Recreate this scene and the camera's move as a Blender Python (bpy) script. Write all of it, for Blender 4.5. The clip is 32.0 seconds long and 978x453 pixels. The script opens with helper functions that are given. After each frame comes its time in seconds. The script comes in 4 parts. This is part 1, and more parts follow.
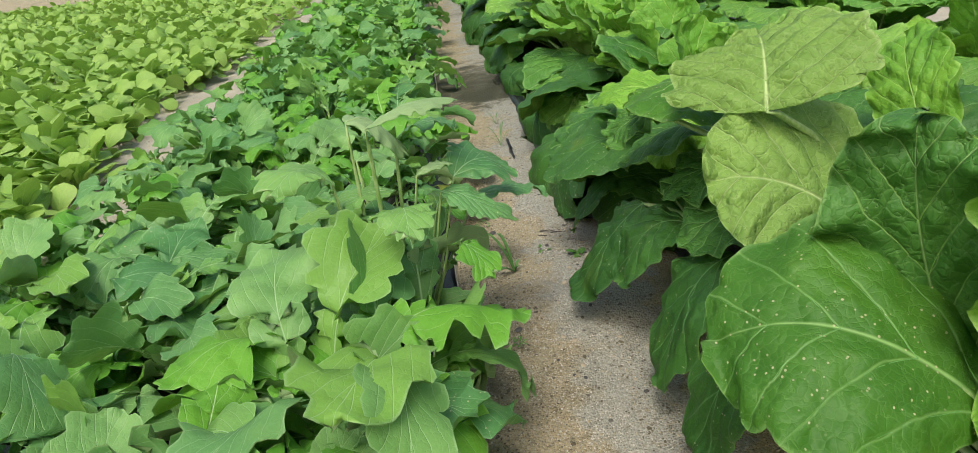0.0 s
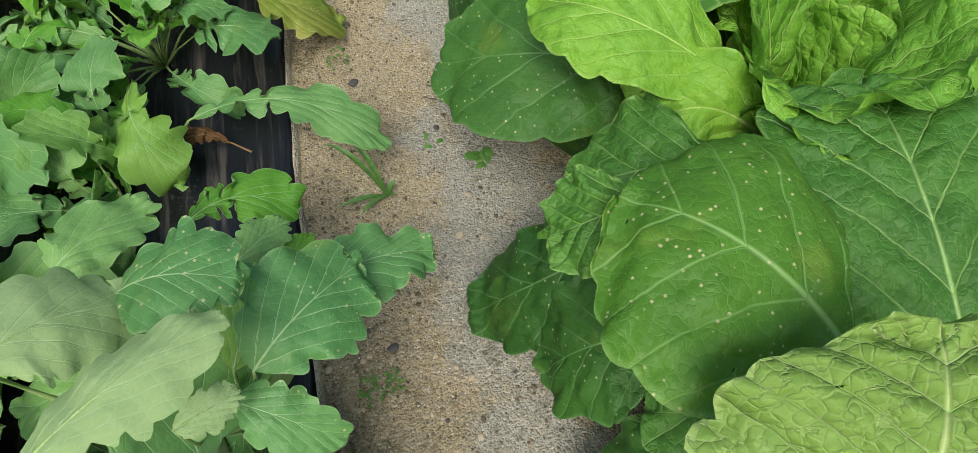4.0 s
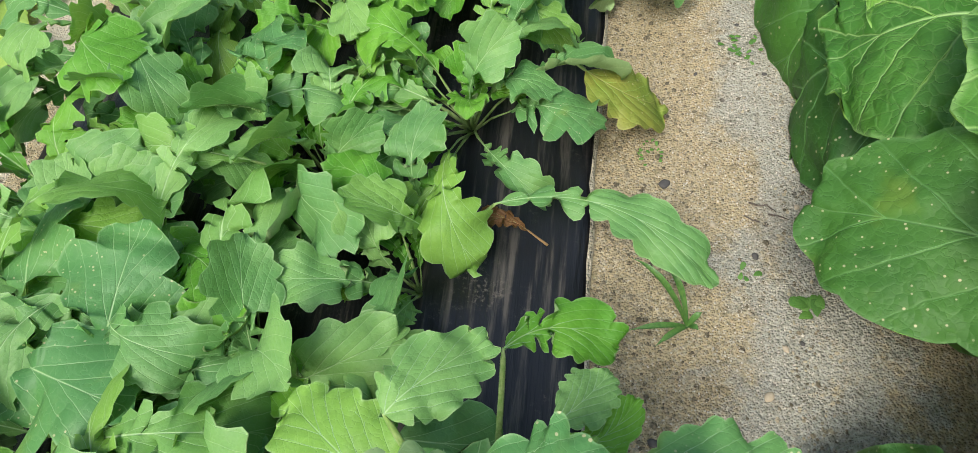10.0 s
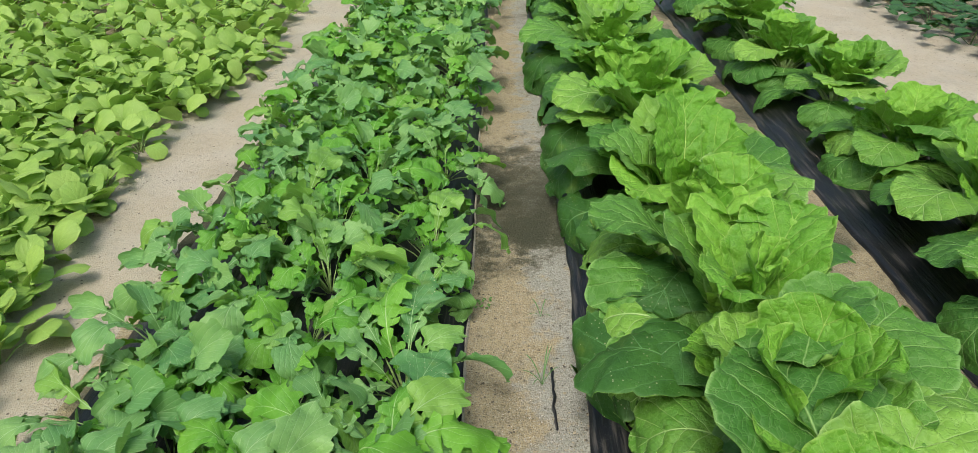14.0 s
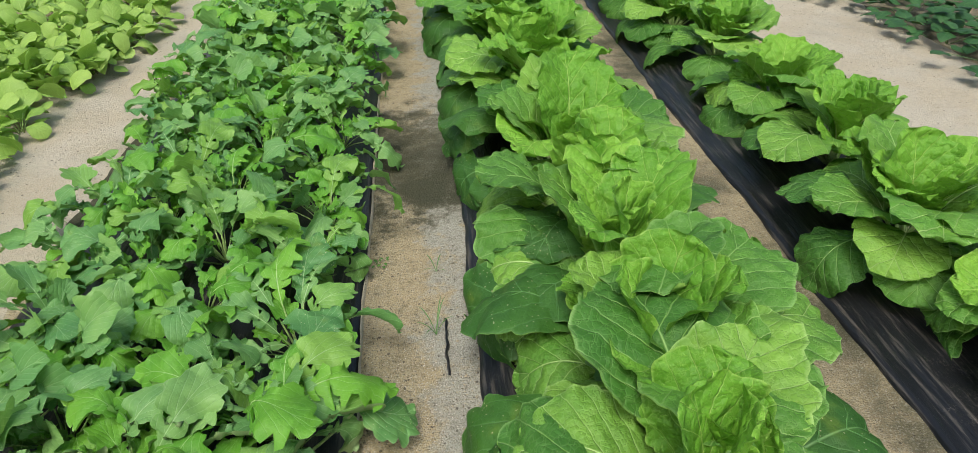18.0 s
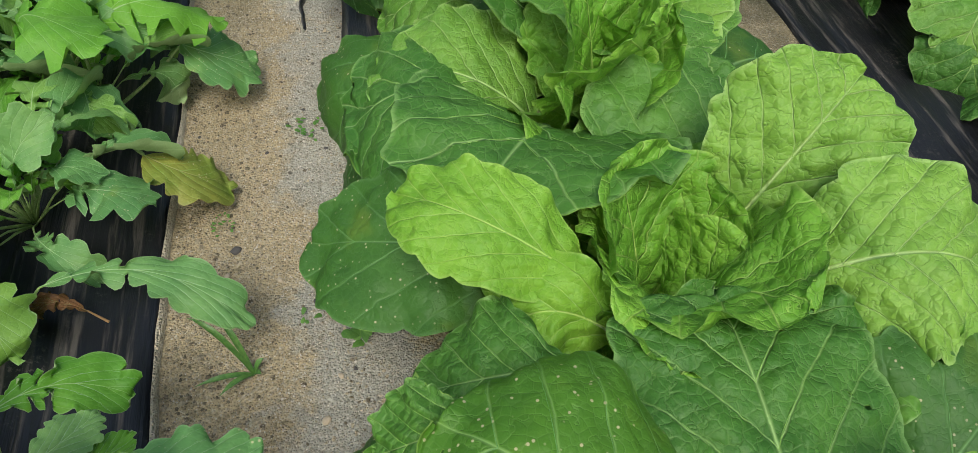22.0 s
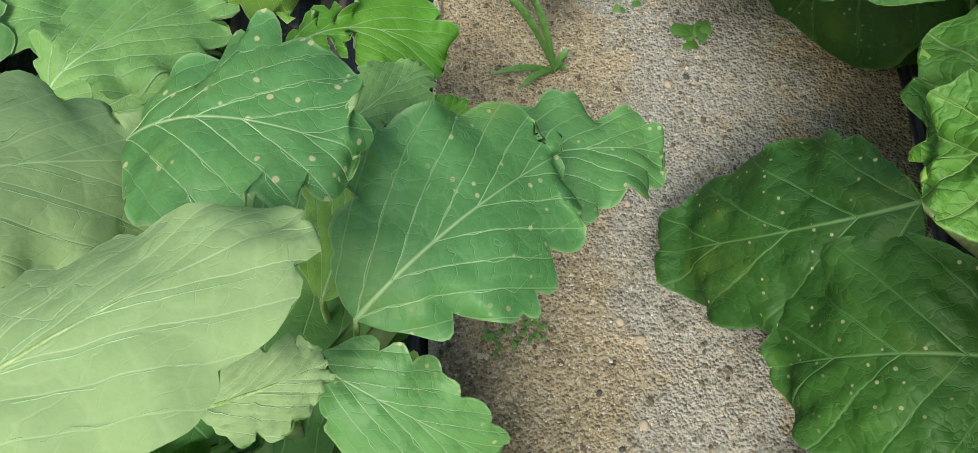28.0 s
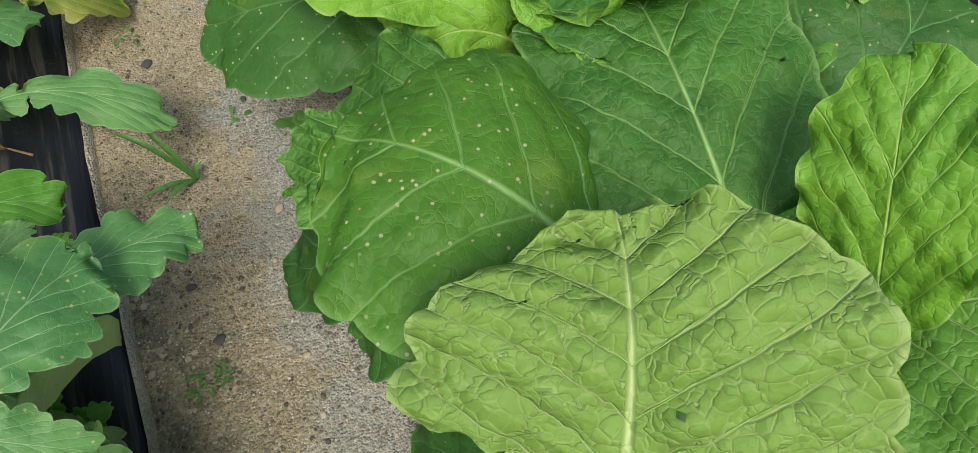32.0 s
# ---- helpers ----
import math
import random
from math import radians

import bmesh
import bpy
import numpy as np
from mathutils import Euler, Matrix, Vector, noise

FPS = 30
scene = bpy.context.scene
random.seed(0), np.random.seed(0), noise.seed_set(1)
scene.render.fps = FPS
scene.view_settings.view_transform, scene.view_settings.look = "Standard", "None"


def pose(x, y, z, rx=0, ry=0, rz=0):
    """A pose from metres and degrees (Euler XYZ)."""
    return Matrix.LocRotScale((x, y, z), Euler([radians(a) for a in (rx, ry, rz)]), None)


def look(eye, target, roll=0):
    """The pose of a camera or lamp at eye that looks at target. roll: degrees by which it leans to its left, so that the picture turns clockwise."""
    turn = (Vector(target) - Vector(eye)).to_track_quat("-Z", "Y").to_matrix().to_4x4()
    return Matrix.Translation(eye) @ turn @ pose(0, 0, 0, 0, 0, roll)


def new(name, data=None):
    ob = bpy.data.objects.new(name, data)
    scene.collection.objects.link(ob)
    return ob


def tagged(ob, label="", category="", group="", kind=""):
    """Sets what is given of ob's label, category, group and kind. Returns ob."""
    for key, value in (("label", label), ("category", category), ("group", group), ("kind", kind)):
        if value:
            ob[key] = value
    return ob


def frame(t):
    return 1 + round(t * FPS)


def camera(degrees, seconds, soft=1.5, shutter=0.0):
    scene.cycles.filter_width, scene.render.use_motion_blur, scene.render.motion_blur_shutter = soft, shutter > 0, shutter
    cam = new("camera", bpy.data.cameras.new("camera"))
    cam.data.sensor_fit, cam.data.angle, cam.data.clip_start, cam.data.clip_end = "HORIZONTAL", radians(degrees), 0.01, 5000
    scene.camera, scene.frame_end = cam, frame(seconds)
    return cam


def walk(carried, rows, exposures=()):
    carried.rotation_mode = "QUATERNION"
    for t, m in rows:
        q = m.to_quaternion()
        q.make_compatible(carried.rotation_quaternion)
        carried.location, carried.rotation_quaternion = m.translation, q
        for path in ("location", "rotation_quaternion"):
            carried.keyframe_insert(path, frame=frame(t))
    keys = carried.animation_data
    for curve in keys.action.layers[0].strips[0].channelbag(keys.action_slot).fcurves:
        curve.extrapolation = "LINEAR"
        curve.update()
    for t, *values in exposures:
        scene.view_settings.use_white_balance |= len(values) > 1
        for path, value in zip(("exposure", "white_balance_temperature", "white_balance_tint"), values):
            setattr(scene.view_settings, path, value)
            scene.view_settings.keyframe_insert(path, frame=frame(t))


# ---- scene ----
cam = camera(71.1, 32.0, soft=0.55)
PATH = [
    (0, (0.024, -1.247, 0.694), (0.101, 0.575, -0.126), -7.3),
    (0.5, (0.055, -1.234, 0.687), (0.202, 0.582, -0.137), -5.1),
    (1, (0.089, -1.258, 0.897), (0.217, 0.464, -0.113), -6.2),
    (1.5, (0.063, -1.249, 1.16), (0.11, 0.326, -0.071), -5.7),
    (2, (0.012, -1.064, 1.159), (0.105, 0.447, -0.147), -4.1),
    (2.5, (0.111, -0.959, 1.127), (0.177, 0.527, -0.21), -4.4),
    (3, (0.151, -0.853, 1.076), (0.208, 0.495, -0.4), -6.6),
    (3.5, (0.155, -0.601, 0.984), (0.351, 0.46, -0.7), -1.9),
    (5.5, (0.253, -0.327, 0.659), (0.336, 0.34, -1.225), 1.8),
    (6, (0.244, -0.343, 0.668), (0.284, 0.3, -1.225), -2.1),
    (6.5, (0.234, -0.362, 0.644), (0.15, 0.216, -1.268), -12.7),
    (7, (0.242, -0.349, 0.657), (0.117, 0.252, -1.246), -15.0),
    (7.5, (0.217, -0.347, 0.653), (0.098, 0.315, -1.231), -13.6),
    (8, (0.19, -0.347, 0.666), (0.059, 0.328, -1.212), -11.2),
    (8.5, (0.102, -0.355, 0.705), (-0.113, 0.337, -1.159), -11.6),
    (9, (0.065, -0.35, 0.661), (-0.277, 0.333, -1.187), -20.6),
    (9.5, (0.064, -0.32, 0.725), (-0.323, 0.461, -1.075), -21.5),
    (10, (0.024, -0.278, 0.834), (-0.329, 0.659, -0.897), -15.9),
    (10.5, (0.021, -0.297, 0.942), (-0.366, 0.955, -0.569), -11.2),
    (11, (0.02, -0.307, 1.023), (-0.346, 1.112, -0.338), -7.8),
    (11.5, (0.022, -0.31, 1.097), (-0.316, 1.212, -0.155), -4.9),
    (12, (0.031, -0.316, 1.164), (-0.255, 1.316, 0.044), -3.0),
    (12.5, (0.043, -0.328, 1.198), (-0.102, 1.367, 0.147), -1.1),
    (13, (0.051, -0.323, 1.202), (-0.027, 1.392, 0.177), -0.2),
    (13.5, (0.059, -0.319, 1.201), (0.016, 1.398, 0.176), -0.2),
    (15.5, (0.169, -0.392, 1.228), (0.193, 1.327, 0.206), -1.2),
    (16, (0.182, -0.417, 1.23), (0.294, 1.301, 0.212), -0.6),
    (16.5, (0.186, -0.421, 1.223), (0.325, 1.279, 0.179), -0.1),
    (17, (0.189, -0.41, 1.217), (0.361, 1.262, 0.135), 0.4),
    (17.5, (0.188, -0.407, 1.215), (0.355, 1.258, 0.12), 0.1),
    (18, (0.185, -0.405, 1.214), (0.361, 1.255, 0.112), 0.2),
    (18.5, (0.188, -0.406, 1.211), (0.359, 1.252, 0.106), 0.0),
    (19, (0.189, -0.405, 1.208), (0.362, 1.247, 0.094), -0.3),
    (19.5, (0.189, -0.404, 1.208), (0.373, 1.243, 0.088), -0.2),
    (20, (0.191, -0.402, 1.203), (0.397, 1.244, 0.086), 0.3),
    (20.5, (0.21, -0.397, 1.18), (0.487, 1.221, 0.038), 0.9),
    (21, (0.245, -0.396, 1.101), (0.627, 1.124, -0.141), 1.5),
    (21.5, (0.27, -0.403, 0.975), (0.729, 0.964, -0.411), 3.5),
    (22, (0.276, -0.401, 0.88), (0.655, 0.762, -0.702), 8.3),
    (22.5, (0.276, -0.38, 0.761), (0.52, 0.613, -0.958), 7.2),
    (23, (0.3, -0.345, 0.669), (0.518, 0.391, -1.177), 8.4),
    (23.5, (0.305, -0.339, 0.665), (0.622, 0.278, -1.211), 17.3),
    (24, (0.31, -0.344, 0.672), (0.704, 0.219, -1.206), 24.4),
    (24.5, (0.333, -0.343, 0.684), (0.685, 0.181, -1.214), 23.3),
    (25, (0.327, -0.354, 0.68), (0.578, 0.182, -1.23), 17.1),
    (25.5, (0.238, -0.363, 0.672), (0.413, 0.188, -1.243), 16.6),
    (26, (0.136, -0.348, 0.648), (0.138, 0.271, -1.253), -1.1),
    (26.5, (0.120, -0.344, 0.632), (0.017, 0.326, -1.249), -10.2),
    (28.5, (0.095, -0.334, 0.632), (-0.043, 0.282, -1.266), -12.8),
    (29, (0.103, -0.333, 0.634), (-0.008, 0.285, -1.265), -11.3),
    (29.5, (0.098, -0.333, 0.632), (-0.015, 0.286, -1.267), -10.6),
    (30, (0.098, -0.338, 0.639), (-0.012, 0.282, -1.259), -9.9),
    (30.5, (0.159, -0.374, 0.682), (0.072, 0.166, -1.241), -12.3),
    (31, (0.208, -0.393, 0.718), (0.229, 0.178, -1.199), -5.1),
    (31.5, (0.267, -0.457, 0.801), (0.386, 0.176, -1.092), -2.1),
    (32, (0.321, -0.48, 0.826), (0.63, 0.228, -1.019), 2.1),
]
EXPOSURE = [(0.0, 0.30), (3.0, 0.12), (6.0, 0.66), (7.5, 0.58), (8.5, 0.42), (9.0, 0.28), (10.0, 0.62), (11.0, 0.40), (12.0, 0.46), (13.0, 0.30), (20.0, 0.26), (21.0, 0.16), (22.0, 0.16), (23.0, 0.42), (24.0, 0.54), (25.0, 0.50), (26.0, 0.60), (29.0, 0.38), (30.0, 0.42), (31.0, 0.54), (32.0, 0.18)]
walk(cam, [(t, look(eye, target, roll)) for t, eye, target, roll in PATH], EXPOSURE)

# ---- world and sun: a bright overcast sky ----
world = bpy.data.worlds.new("overcast_sky")
scene.world = world
world.use_nodes = True
wn = world.node_tree.nodes
wl = world.node_tree.links
sky = wn.new("ShaderNodeTexSky")
sky.sky_type = "NISHITA"
sky.sun_disc = False
sky.sun_elevation = radians(52)
sky.sun_rotation = radians(200)
sky.dust_density = 4.0
sky.air_density = 1.6
wn["Background"].inputs["Strength"].default_value = 0.122
wl.new(sky.outputs[0], wn["Background"].inputs["Color"])
sun = new("sun", bpy.data.lights.new("sun", "SUN"))
sun.data.energy = 1.8
sun.data.angle = radians(22)
sun.data.color = (1.0, 0.985, 0.94)
sun.matrix_world = look((-0.3, -1.2, 2.6), (0, 0, 0))

# ---- materials ----


class Nodes:
    """Short hand for building node materials."""

    def __init__(self, name):
        self.mat = bpy.data.materials.new(name)
        self.mat.use_nodes = True
        self.tree = self.mat.node_tree
        self.bsdf = self.tree.nodes["Principled BSDF"]
        self.out = self.tree.nodes["Material Output"]

    def add(self, kind, **inputs):
        n = self.tree.nodes.new("ShaderNode" + kind)
        for key, value in inputs.items():
            self.put(n.inputs[key.replace("_", " ")], value)
        return n

    def put(self, socket, value):
        if hasattr(value, "is_linked"):
            self.tree.links.new(value, socket)
        else:
            socket.default_value = value

    def math(self, op, a, b=0.0, c=0.0):
        n = self.tree.nodes.new("ShaderNodeMath")
        n.operation = op
        for socket, value in zip(n.inputs, (a, b, c)):
            self.put(socket, value)
        return n.outputs[0]

    def mix(self, fac, a, b, blend="MIX"):
        n = self.tree.nodes.new("ShaderNodeMix")
        n.data_type = "RGBA"
        n.blend_type = blend
        self.put(n.inputs[0], fac)
        self.put(n.inputs[6], a)
        self.put(n.inputs[7], b)
        return n.outputs[2]

    def step(self, value, lo, hi, a=0.0, b=1.0):
        n = self.tree.nodes.new("ShaderNodeMapRange")
        n.interpolation_type = "SMOOTHSTEP"
        for socket, v in zip(n.inputs, (value, lo, hi, a, b)):
            self.put(socket, v)
        return n.outputs[0]

    def noise(self, vec, scale, detail=3.0, rough=0.55):
        n = self.add("TexNoise", Vector=vec, Scale=scale, Detail=detail, Roughness=rough)
        return n.outputs[0]

    def bump(self, height, strength, distance):
        n = self.add("Bump", Height=height, Strength=strength, Distance=distance)
        return n.outputs[0]


def rgb(r, g, b):
    return (r, g, b, 1.0)


LINES = {}


def leaf_material(name, dark, light, vein, spots=0.0, gloss=0.42, veins=8.0, net=26.0, relief=1.0, glow=0.25, island=False, slant=1.25, warm=0.0, pucker=1.5, streak=0.42, depth=0.0046, quilt=0.6, lace=0.2):
    """A leaf: two greens by plant and patch, pale midrib and side veins, a fine net, blisters, and pale pests' spots."""
    LINES[name] = (veins, slant)
    m = Nodes(name)
    uv = m.add("UVMap").outputs[0]
    luck = m.add("NewGeometry").outputs["Random Per Island"] if island else m.add("ObjectInfo").outputs["Random"]
    sep = m.add("SeparateXYZ", Vector=uv)
    x, y = sep.outputs[0], sep.outputs[1]
    ax = m.math("ABSOLUTE", x)
    # shifts the patterns from leaf to leaf
    shift = m.add("CombineXYZ", X=m.math("MULTIPLY", luck, 37.0), Y=m.math("MULTIPLY", luck, 91.0))
    va = m.tree.nodes.new("ShaderNodeVectorMath")
    m.put(va.inputs[0], m.add("TexCoord").outputs["Object"]), m.put(va.inputs[1], shift.outputs[0])
    puv = va.outputs[0]
    wob = m.math("MULTIPLY", m.math("SUBTRACT", m.noise(puv, 24.0, 2.0), 0.5), 0.06)
    # side veins leave the midrib at a slant and bend to the tip
    run = m.math("SUBTRACT", m.math("ADD", y, wob), m.math("MULTIPLY", m.math("POWER", ax, 0.88), slant))
    saw = m.math("PINGPONG", m.math("MULTIPLY", run, veins), 0.5)
    side = m.step(saw, 0.004, 0.046, 1.0, 0.0)
    side = m.math("MULTIPLY", side, m.step(ax, 0.0, 0.5, 1.0, 0.45))
    mid = m.step(m.math("ADD", ax, m.math("MULTIPLY", y, 0.010)), 0.004, 0.017, 1.0, 0.0)
    # cross veins tie the side veins together
    wob2 = m.math("MULTIPLY", m.math("SUBTRACT", m.noise(puv, 34.0, 3.0), 0.5), 0.55)
    saw2 = m.math("PINGPONG", m.math("MULTIPLY", m.math("ADD", m.math("ADD", y, wob2), m.math("MULTIPLY", ax, 1.2)), veins * 1.5), 0.5)
    cross = m.step(saw2, 0.0, 0.05, 1.0, 0.0)
    bend = m.tree.nodes.new("ShaderNodeVectorMath")
    bend.operation = "MULTIPLY_ADD"
    m.put(bend.inputs[0], m.add("TexNoise", Vector=puv, Scale=net * 4.0, Detail=2.0).outputs["Color"])
    bend.inputs[1].default_value = (0.08 / net,) * 3
    m.put(bend.inputs[2], puv)
    bent = bend.outputs[0]
    vor = m.add("TexVoronoi", Vector=bent, Scale=net * 5.0)
    vor.feature = "DISTANCE_TO_EDGE"
    netted = m.step(vor.outputs["Distance"], 0.0, 0.09, 1.0, 0.0)
    big = m.noise(puv, 14.0, 4.0)
    tone = m.math("ADD", m.math("MULTIPLY", luck, 0.6), m.math("MULTIPLY", m.math("SUBTRACT", big, 0.5), 1.3))
    tone = m.step(m.math("ADD", tone, 0.12), 0.0, 1.0)
    col = m.mix(tone, rgb(*dark), rgb(*light))
    if warm:
        odd = m.math("FRACT", m.math("MULTIPLY", luck, 7.31))
        col = m.mix(m.step(odd, 0.55, 0.95, 0.0, warm), col, rgb(0.26, 0.50, 0.06))
    edge = m.add("Attribute")
    edge.attribute_name = "rim"
    col = m.mix(m.step(m.math("ADD", edge.outputs["Fac"], m.math("MULTIPLY", big, 0.03)), 0.955, 1.01, 0.0, 0.45), col, rgb(*vein))
    fine = m.noise(puv, 320.0, 3.0)
    col = m.mix(m.math("MULTIPLY", fine, 0.35), col, rgb(*[c * 0.62 for c in dark]))
    lines = m.math("MAXIMUM", mid, m.math("MULTIPLY", side, streak))
    lines = m.math("MAXIMUM", lines, m.math("MULTIPLY", cross, lace))
    lines = m.math("MAXIMUM", lines, m.math("MULTIPLY", netted, lace * 0.45))
    col = m.mix(lines, col, rgb(*vein))
    if spots:
        sv = m.add("TexVoronoi", Vector=puv, Scale=130.0)
        dots = m.step(sv.outputs["Distance"], 0.12, 0.20, 1.0, 0.0)
        keep = m.step(m.add("SeparateColor", Color=sv.outputs["Color"]).outputs[0], 1.0 - spots, 1.02 - spots)
        patch = m.step(m.noise(puv, 13.0, 2.0), 0.38, 0.54)
        col = m.mix(m.math("MULTIPLY", m.math("MULTIPLY", dots, keep), m.math("MULTIPLY", patch, 0.85)), col, rgb(0.66, 0.60, 0.34))
        yel = m.math("MULTIPLY", m.step(m.noise(puv, 16.0, 3.0), 0.58, 0.76), spots * 0.45)
        col = m.mix(yel, col, rgb(0.32, 0.40, 0.05))
    m.put(m.bsdf.inputs["Base Color"], col)
    m.put(m.bsdf.inputs["Roughness"], m.math("ADD", gloss, m.math("MULTIPLY", fine, 0.2)))
    m.put(m.bsdf.inputs["Specular IOR Level"], 0.38)
    dome = m.add("TexVoronoi", Vector=bent, Scale=net * 5.0)
    wide = m.add("TexVoronoi", Vector=bent, Scale=net * 2.1)
    cell = m.math("MULTIPLY", m.math("POWER", dome.outputs["Distance"], 2.0), -0.4)
    cell = m.math("SUBTRACT", cell, m.math("MULTIPLY", m.math("POWER", wide.outputs["Distance"], 2.0), pucker * 0.4))
    high = m.math("SUBTRACT", m.math("ADD", cell, m.math("MULTIPLY", m.noise(puv, net * 2.2, 2.0), 0.7)), m.math("MULTIPLY", lines, 0.6))
    high = m.math("ADD", high, m.math("MULTIPLY", m.math("POWER", m.math("MULTIPLY", saw, 2.0), 0.6), quilt))
    high = m.math("ADD", high, m.math("MULTIPLY", m.math("POWER", m.math("MULTIPLY", saw2, 2.0), 0.6), quilt * 0.3))
    high = m.math("ADD", high, m.math("MULTIPLY", fine, 0.2))
    nor = m.bump(high, min(1.0, 0.48 * relief), depth)
    m.put(m.bsdf.inputs["Normal"], nor)
    tr = m.add("BsdfTranslucent", Color=m.mix(0.5, col, rgb(0.35, 0.6, 0.05)), Normal=nor)
    sh = m.add("MixShader", Fac=glow)
    m.put(sh.inputs[1], m.bsdf.outputs[0]), m.put(sh.inputs[2], tr.outputs[0])
    m.put(m.out.inputs[0], sh.outputs[0])
    return m.mat


def stalk_material(name, pale, green):
    m = Nodes(name)
    co = m.add("TexCoord").outputs["Object"]
    mp = m.add("Mapping", Vector=co, Scale=(60, 60, 9))
    n = m.noise(mp.outputs[0], 4.0, 4.0)
    col = m.mix(m.step(n, 0.3, 0.7), rgb(*pale), rgb(*green))
    m.put(m.bsdf.inputs["Base Color"], col)
    m.put(m.bsdf.inputs["Roughness"], 0.42)
    m.put(m.bsdf.inputs["Normal"], m.bump(n, 0.4, 0.002))
    return m.mat


M_MUST = leaf_material("mustard_leaf_upper", (0.110, 0.325, 0.022), (0.285, 0.560, 0.050), (0.5, 0.72, 0.18), veins=5, net=24, relief=1.15, slant=0.9, pucker=3, quilt=0.8, streak=0.6, lace=0.25, depth=0.0046, glow=0.18)
M_MUSTD = leaf_material("mustard_old_leaf_upper", (0.058, 0.190, 0.016), (0.122, 0.315, 0.024), (0.3, 0.52, 0.15), spots=0.62, veins=4, net=22, relief=1, slant=0.85, pucker=1.4, quilt=0.8, streak=0.55, lace=0.2, depth=0.0046)
# deep green of old leaves, coloured darker still for the shade low down
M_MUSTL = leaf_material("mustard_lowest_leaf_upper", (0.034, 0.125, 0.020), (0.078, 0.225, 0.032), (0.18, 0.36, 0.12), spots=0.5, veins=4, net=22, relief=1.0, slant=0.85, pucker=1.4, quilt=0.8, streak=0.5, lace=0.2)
M_MUSTU = leaf_material("mustard_leaf_underside", (0.235, 0.440, 0.080), (0.360, 0.580, 0.120), (0.46, 0.66, 0.22), veins=5, net=19, relief=1.0, gloss=0.6, slant=0.9)
M_RAD = leaf_material("radish_leaf_upper", (0.128, 0.325, 0.092), (0.290, 0.530, 0.150), (0.46, 0.67, 0.32), veins=5, net=15, relief=0.8, gloss=0.36, warm=0.8, streak=0.6, lace=0.12, quilt=0.35)
M_RADS = leaf_material("radish_spotted_leaf_upper", (0.1, 0.29, 0.085), (0.195, 0.43, 0.12), (0.42, 0.63, 0.3), spots=0.75, veins=5, net=13, relief=0.8, gloss=0.36, streak=0.6, lace=0.12, quilt=0.3)
M_RADU = leaf_material("radish_leaf_underside", (0.33, 0.49, 0.2), (0.43, 0.6, 0.27), (0.54, 0.7, 0.36), veins=4.5, net=13, relief=0.5, gloss=0.6, streak=0.6, quilt=0.3)
M_YOUNG = leaf_material("seedling_leaf_upper", (0.258, 0.44, 0.080), (0.425, 0.62, 0.135), (0.42, 0.64, 0.16), veins=4.0, net=11, relief=0.5)
M_VINE = leaf_material("vine_leaf_upper", (0.025, 0.095, 0.032), (0.080, 0.210, 0.065), (0.14, 0.27, 0.09), veins=4.0, net=11, relief=0.6)
M_DRY = leaf_material("withered_leaf", (0.36, 0.22, 0.06), (0.52, 0.42, 0.10), (0.5, 0.4, 0.18), veins=5.0, net=17)
M_MUSTP = leaf_material("mustard_pale_leaf_upper", (0.222, 0.39, 0.07), (0.305, 0.495, 0.098), (0.6, 0.76, 0.3), veins=5, net=19, relief=1.5, slant=1, gloss=0.5, quilt=0.9, lace=0.4, depth=0.006, streak=0.75, pucker=3)
M_MUSTI = leaf_material("mustard_heart_leaf_upper", (0.13, 0.355, 0.028), (0.27, 0.56, 0.055), (0.5, 0.72, 0.18), veins=5, net=22, relief=1.5, slant=0.9, pucker=6, streak=0.6, quilt=0.8, lace=0.3, depth=0.006, glow=0.18)
M_ROW = leaf_material("mustard_crinkled_leaf_upper", (0.106, 0.29, 0.034), (0.272, 0.51, 0.07), (0.52, 0.74, 0.27), veins=5, net=16, relief=1.5, slant=0.9, pucker=3.5, streak=0.75, quilt=0.8, lace=0.25, depth=0.006, glow=0.16)
M_ROWG = leaf_material("mustard_crinkled_green_leaf_upper", (0.056, 0.19, 0.024), (0.138, 0.345, 0.045), (0.38, 0.62, 0.2), veins=5, net=16, relief=1.5, slant=0.9, pucker=3, streak=0.75, quilt=0.8, lace=0.25, depth=0.006, glow=0.16)
M_YEL = leaf_material("yellowing_leaf", (0.200, 0.330, 0.045), (0.440, 0.400, 0.080), (0.46, 0.46, 0.18), spots=0.5, veins=5.0, net=15, relief=0.7)
M_RADY = leaf_material("radish_young_leaf_upper", (0.110, 0.350, 0.030), (0.210, 0.500, 0.045), (0.44, 0.66, 0.26), veins=5.0, net=15, relief=0.8, streak=0.5, lace=0.12, quilt=0.35)
M_YOUNGU = leaf_material("seedling_leaf_underside", (0.200, 0.400, 0.050), (0.320, 0.540, 0.080), (0.40, 0.58, 0.18), veins=5.0, net=11, relief=0.6)
M_YOUNG2 = leaf_material("sown_leaf_upper", (0.258, 0.44, 0.080), (0.425, 0.62, 0.135), (0.42, 0.64, 0.16), veins=4.0, net=11, relief=0.5, island=True)
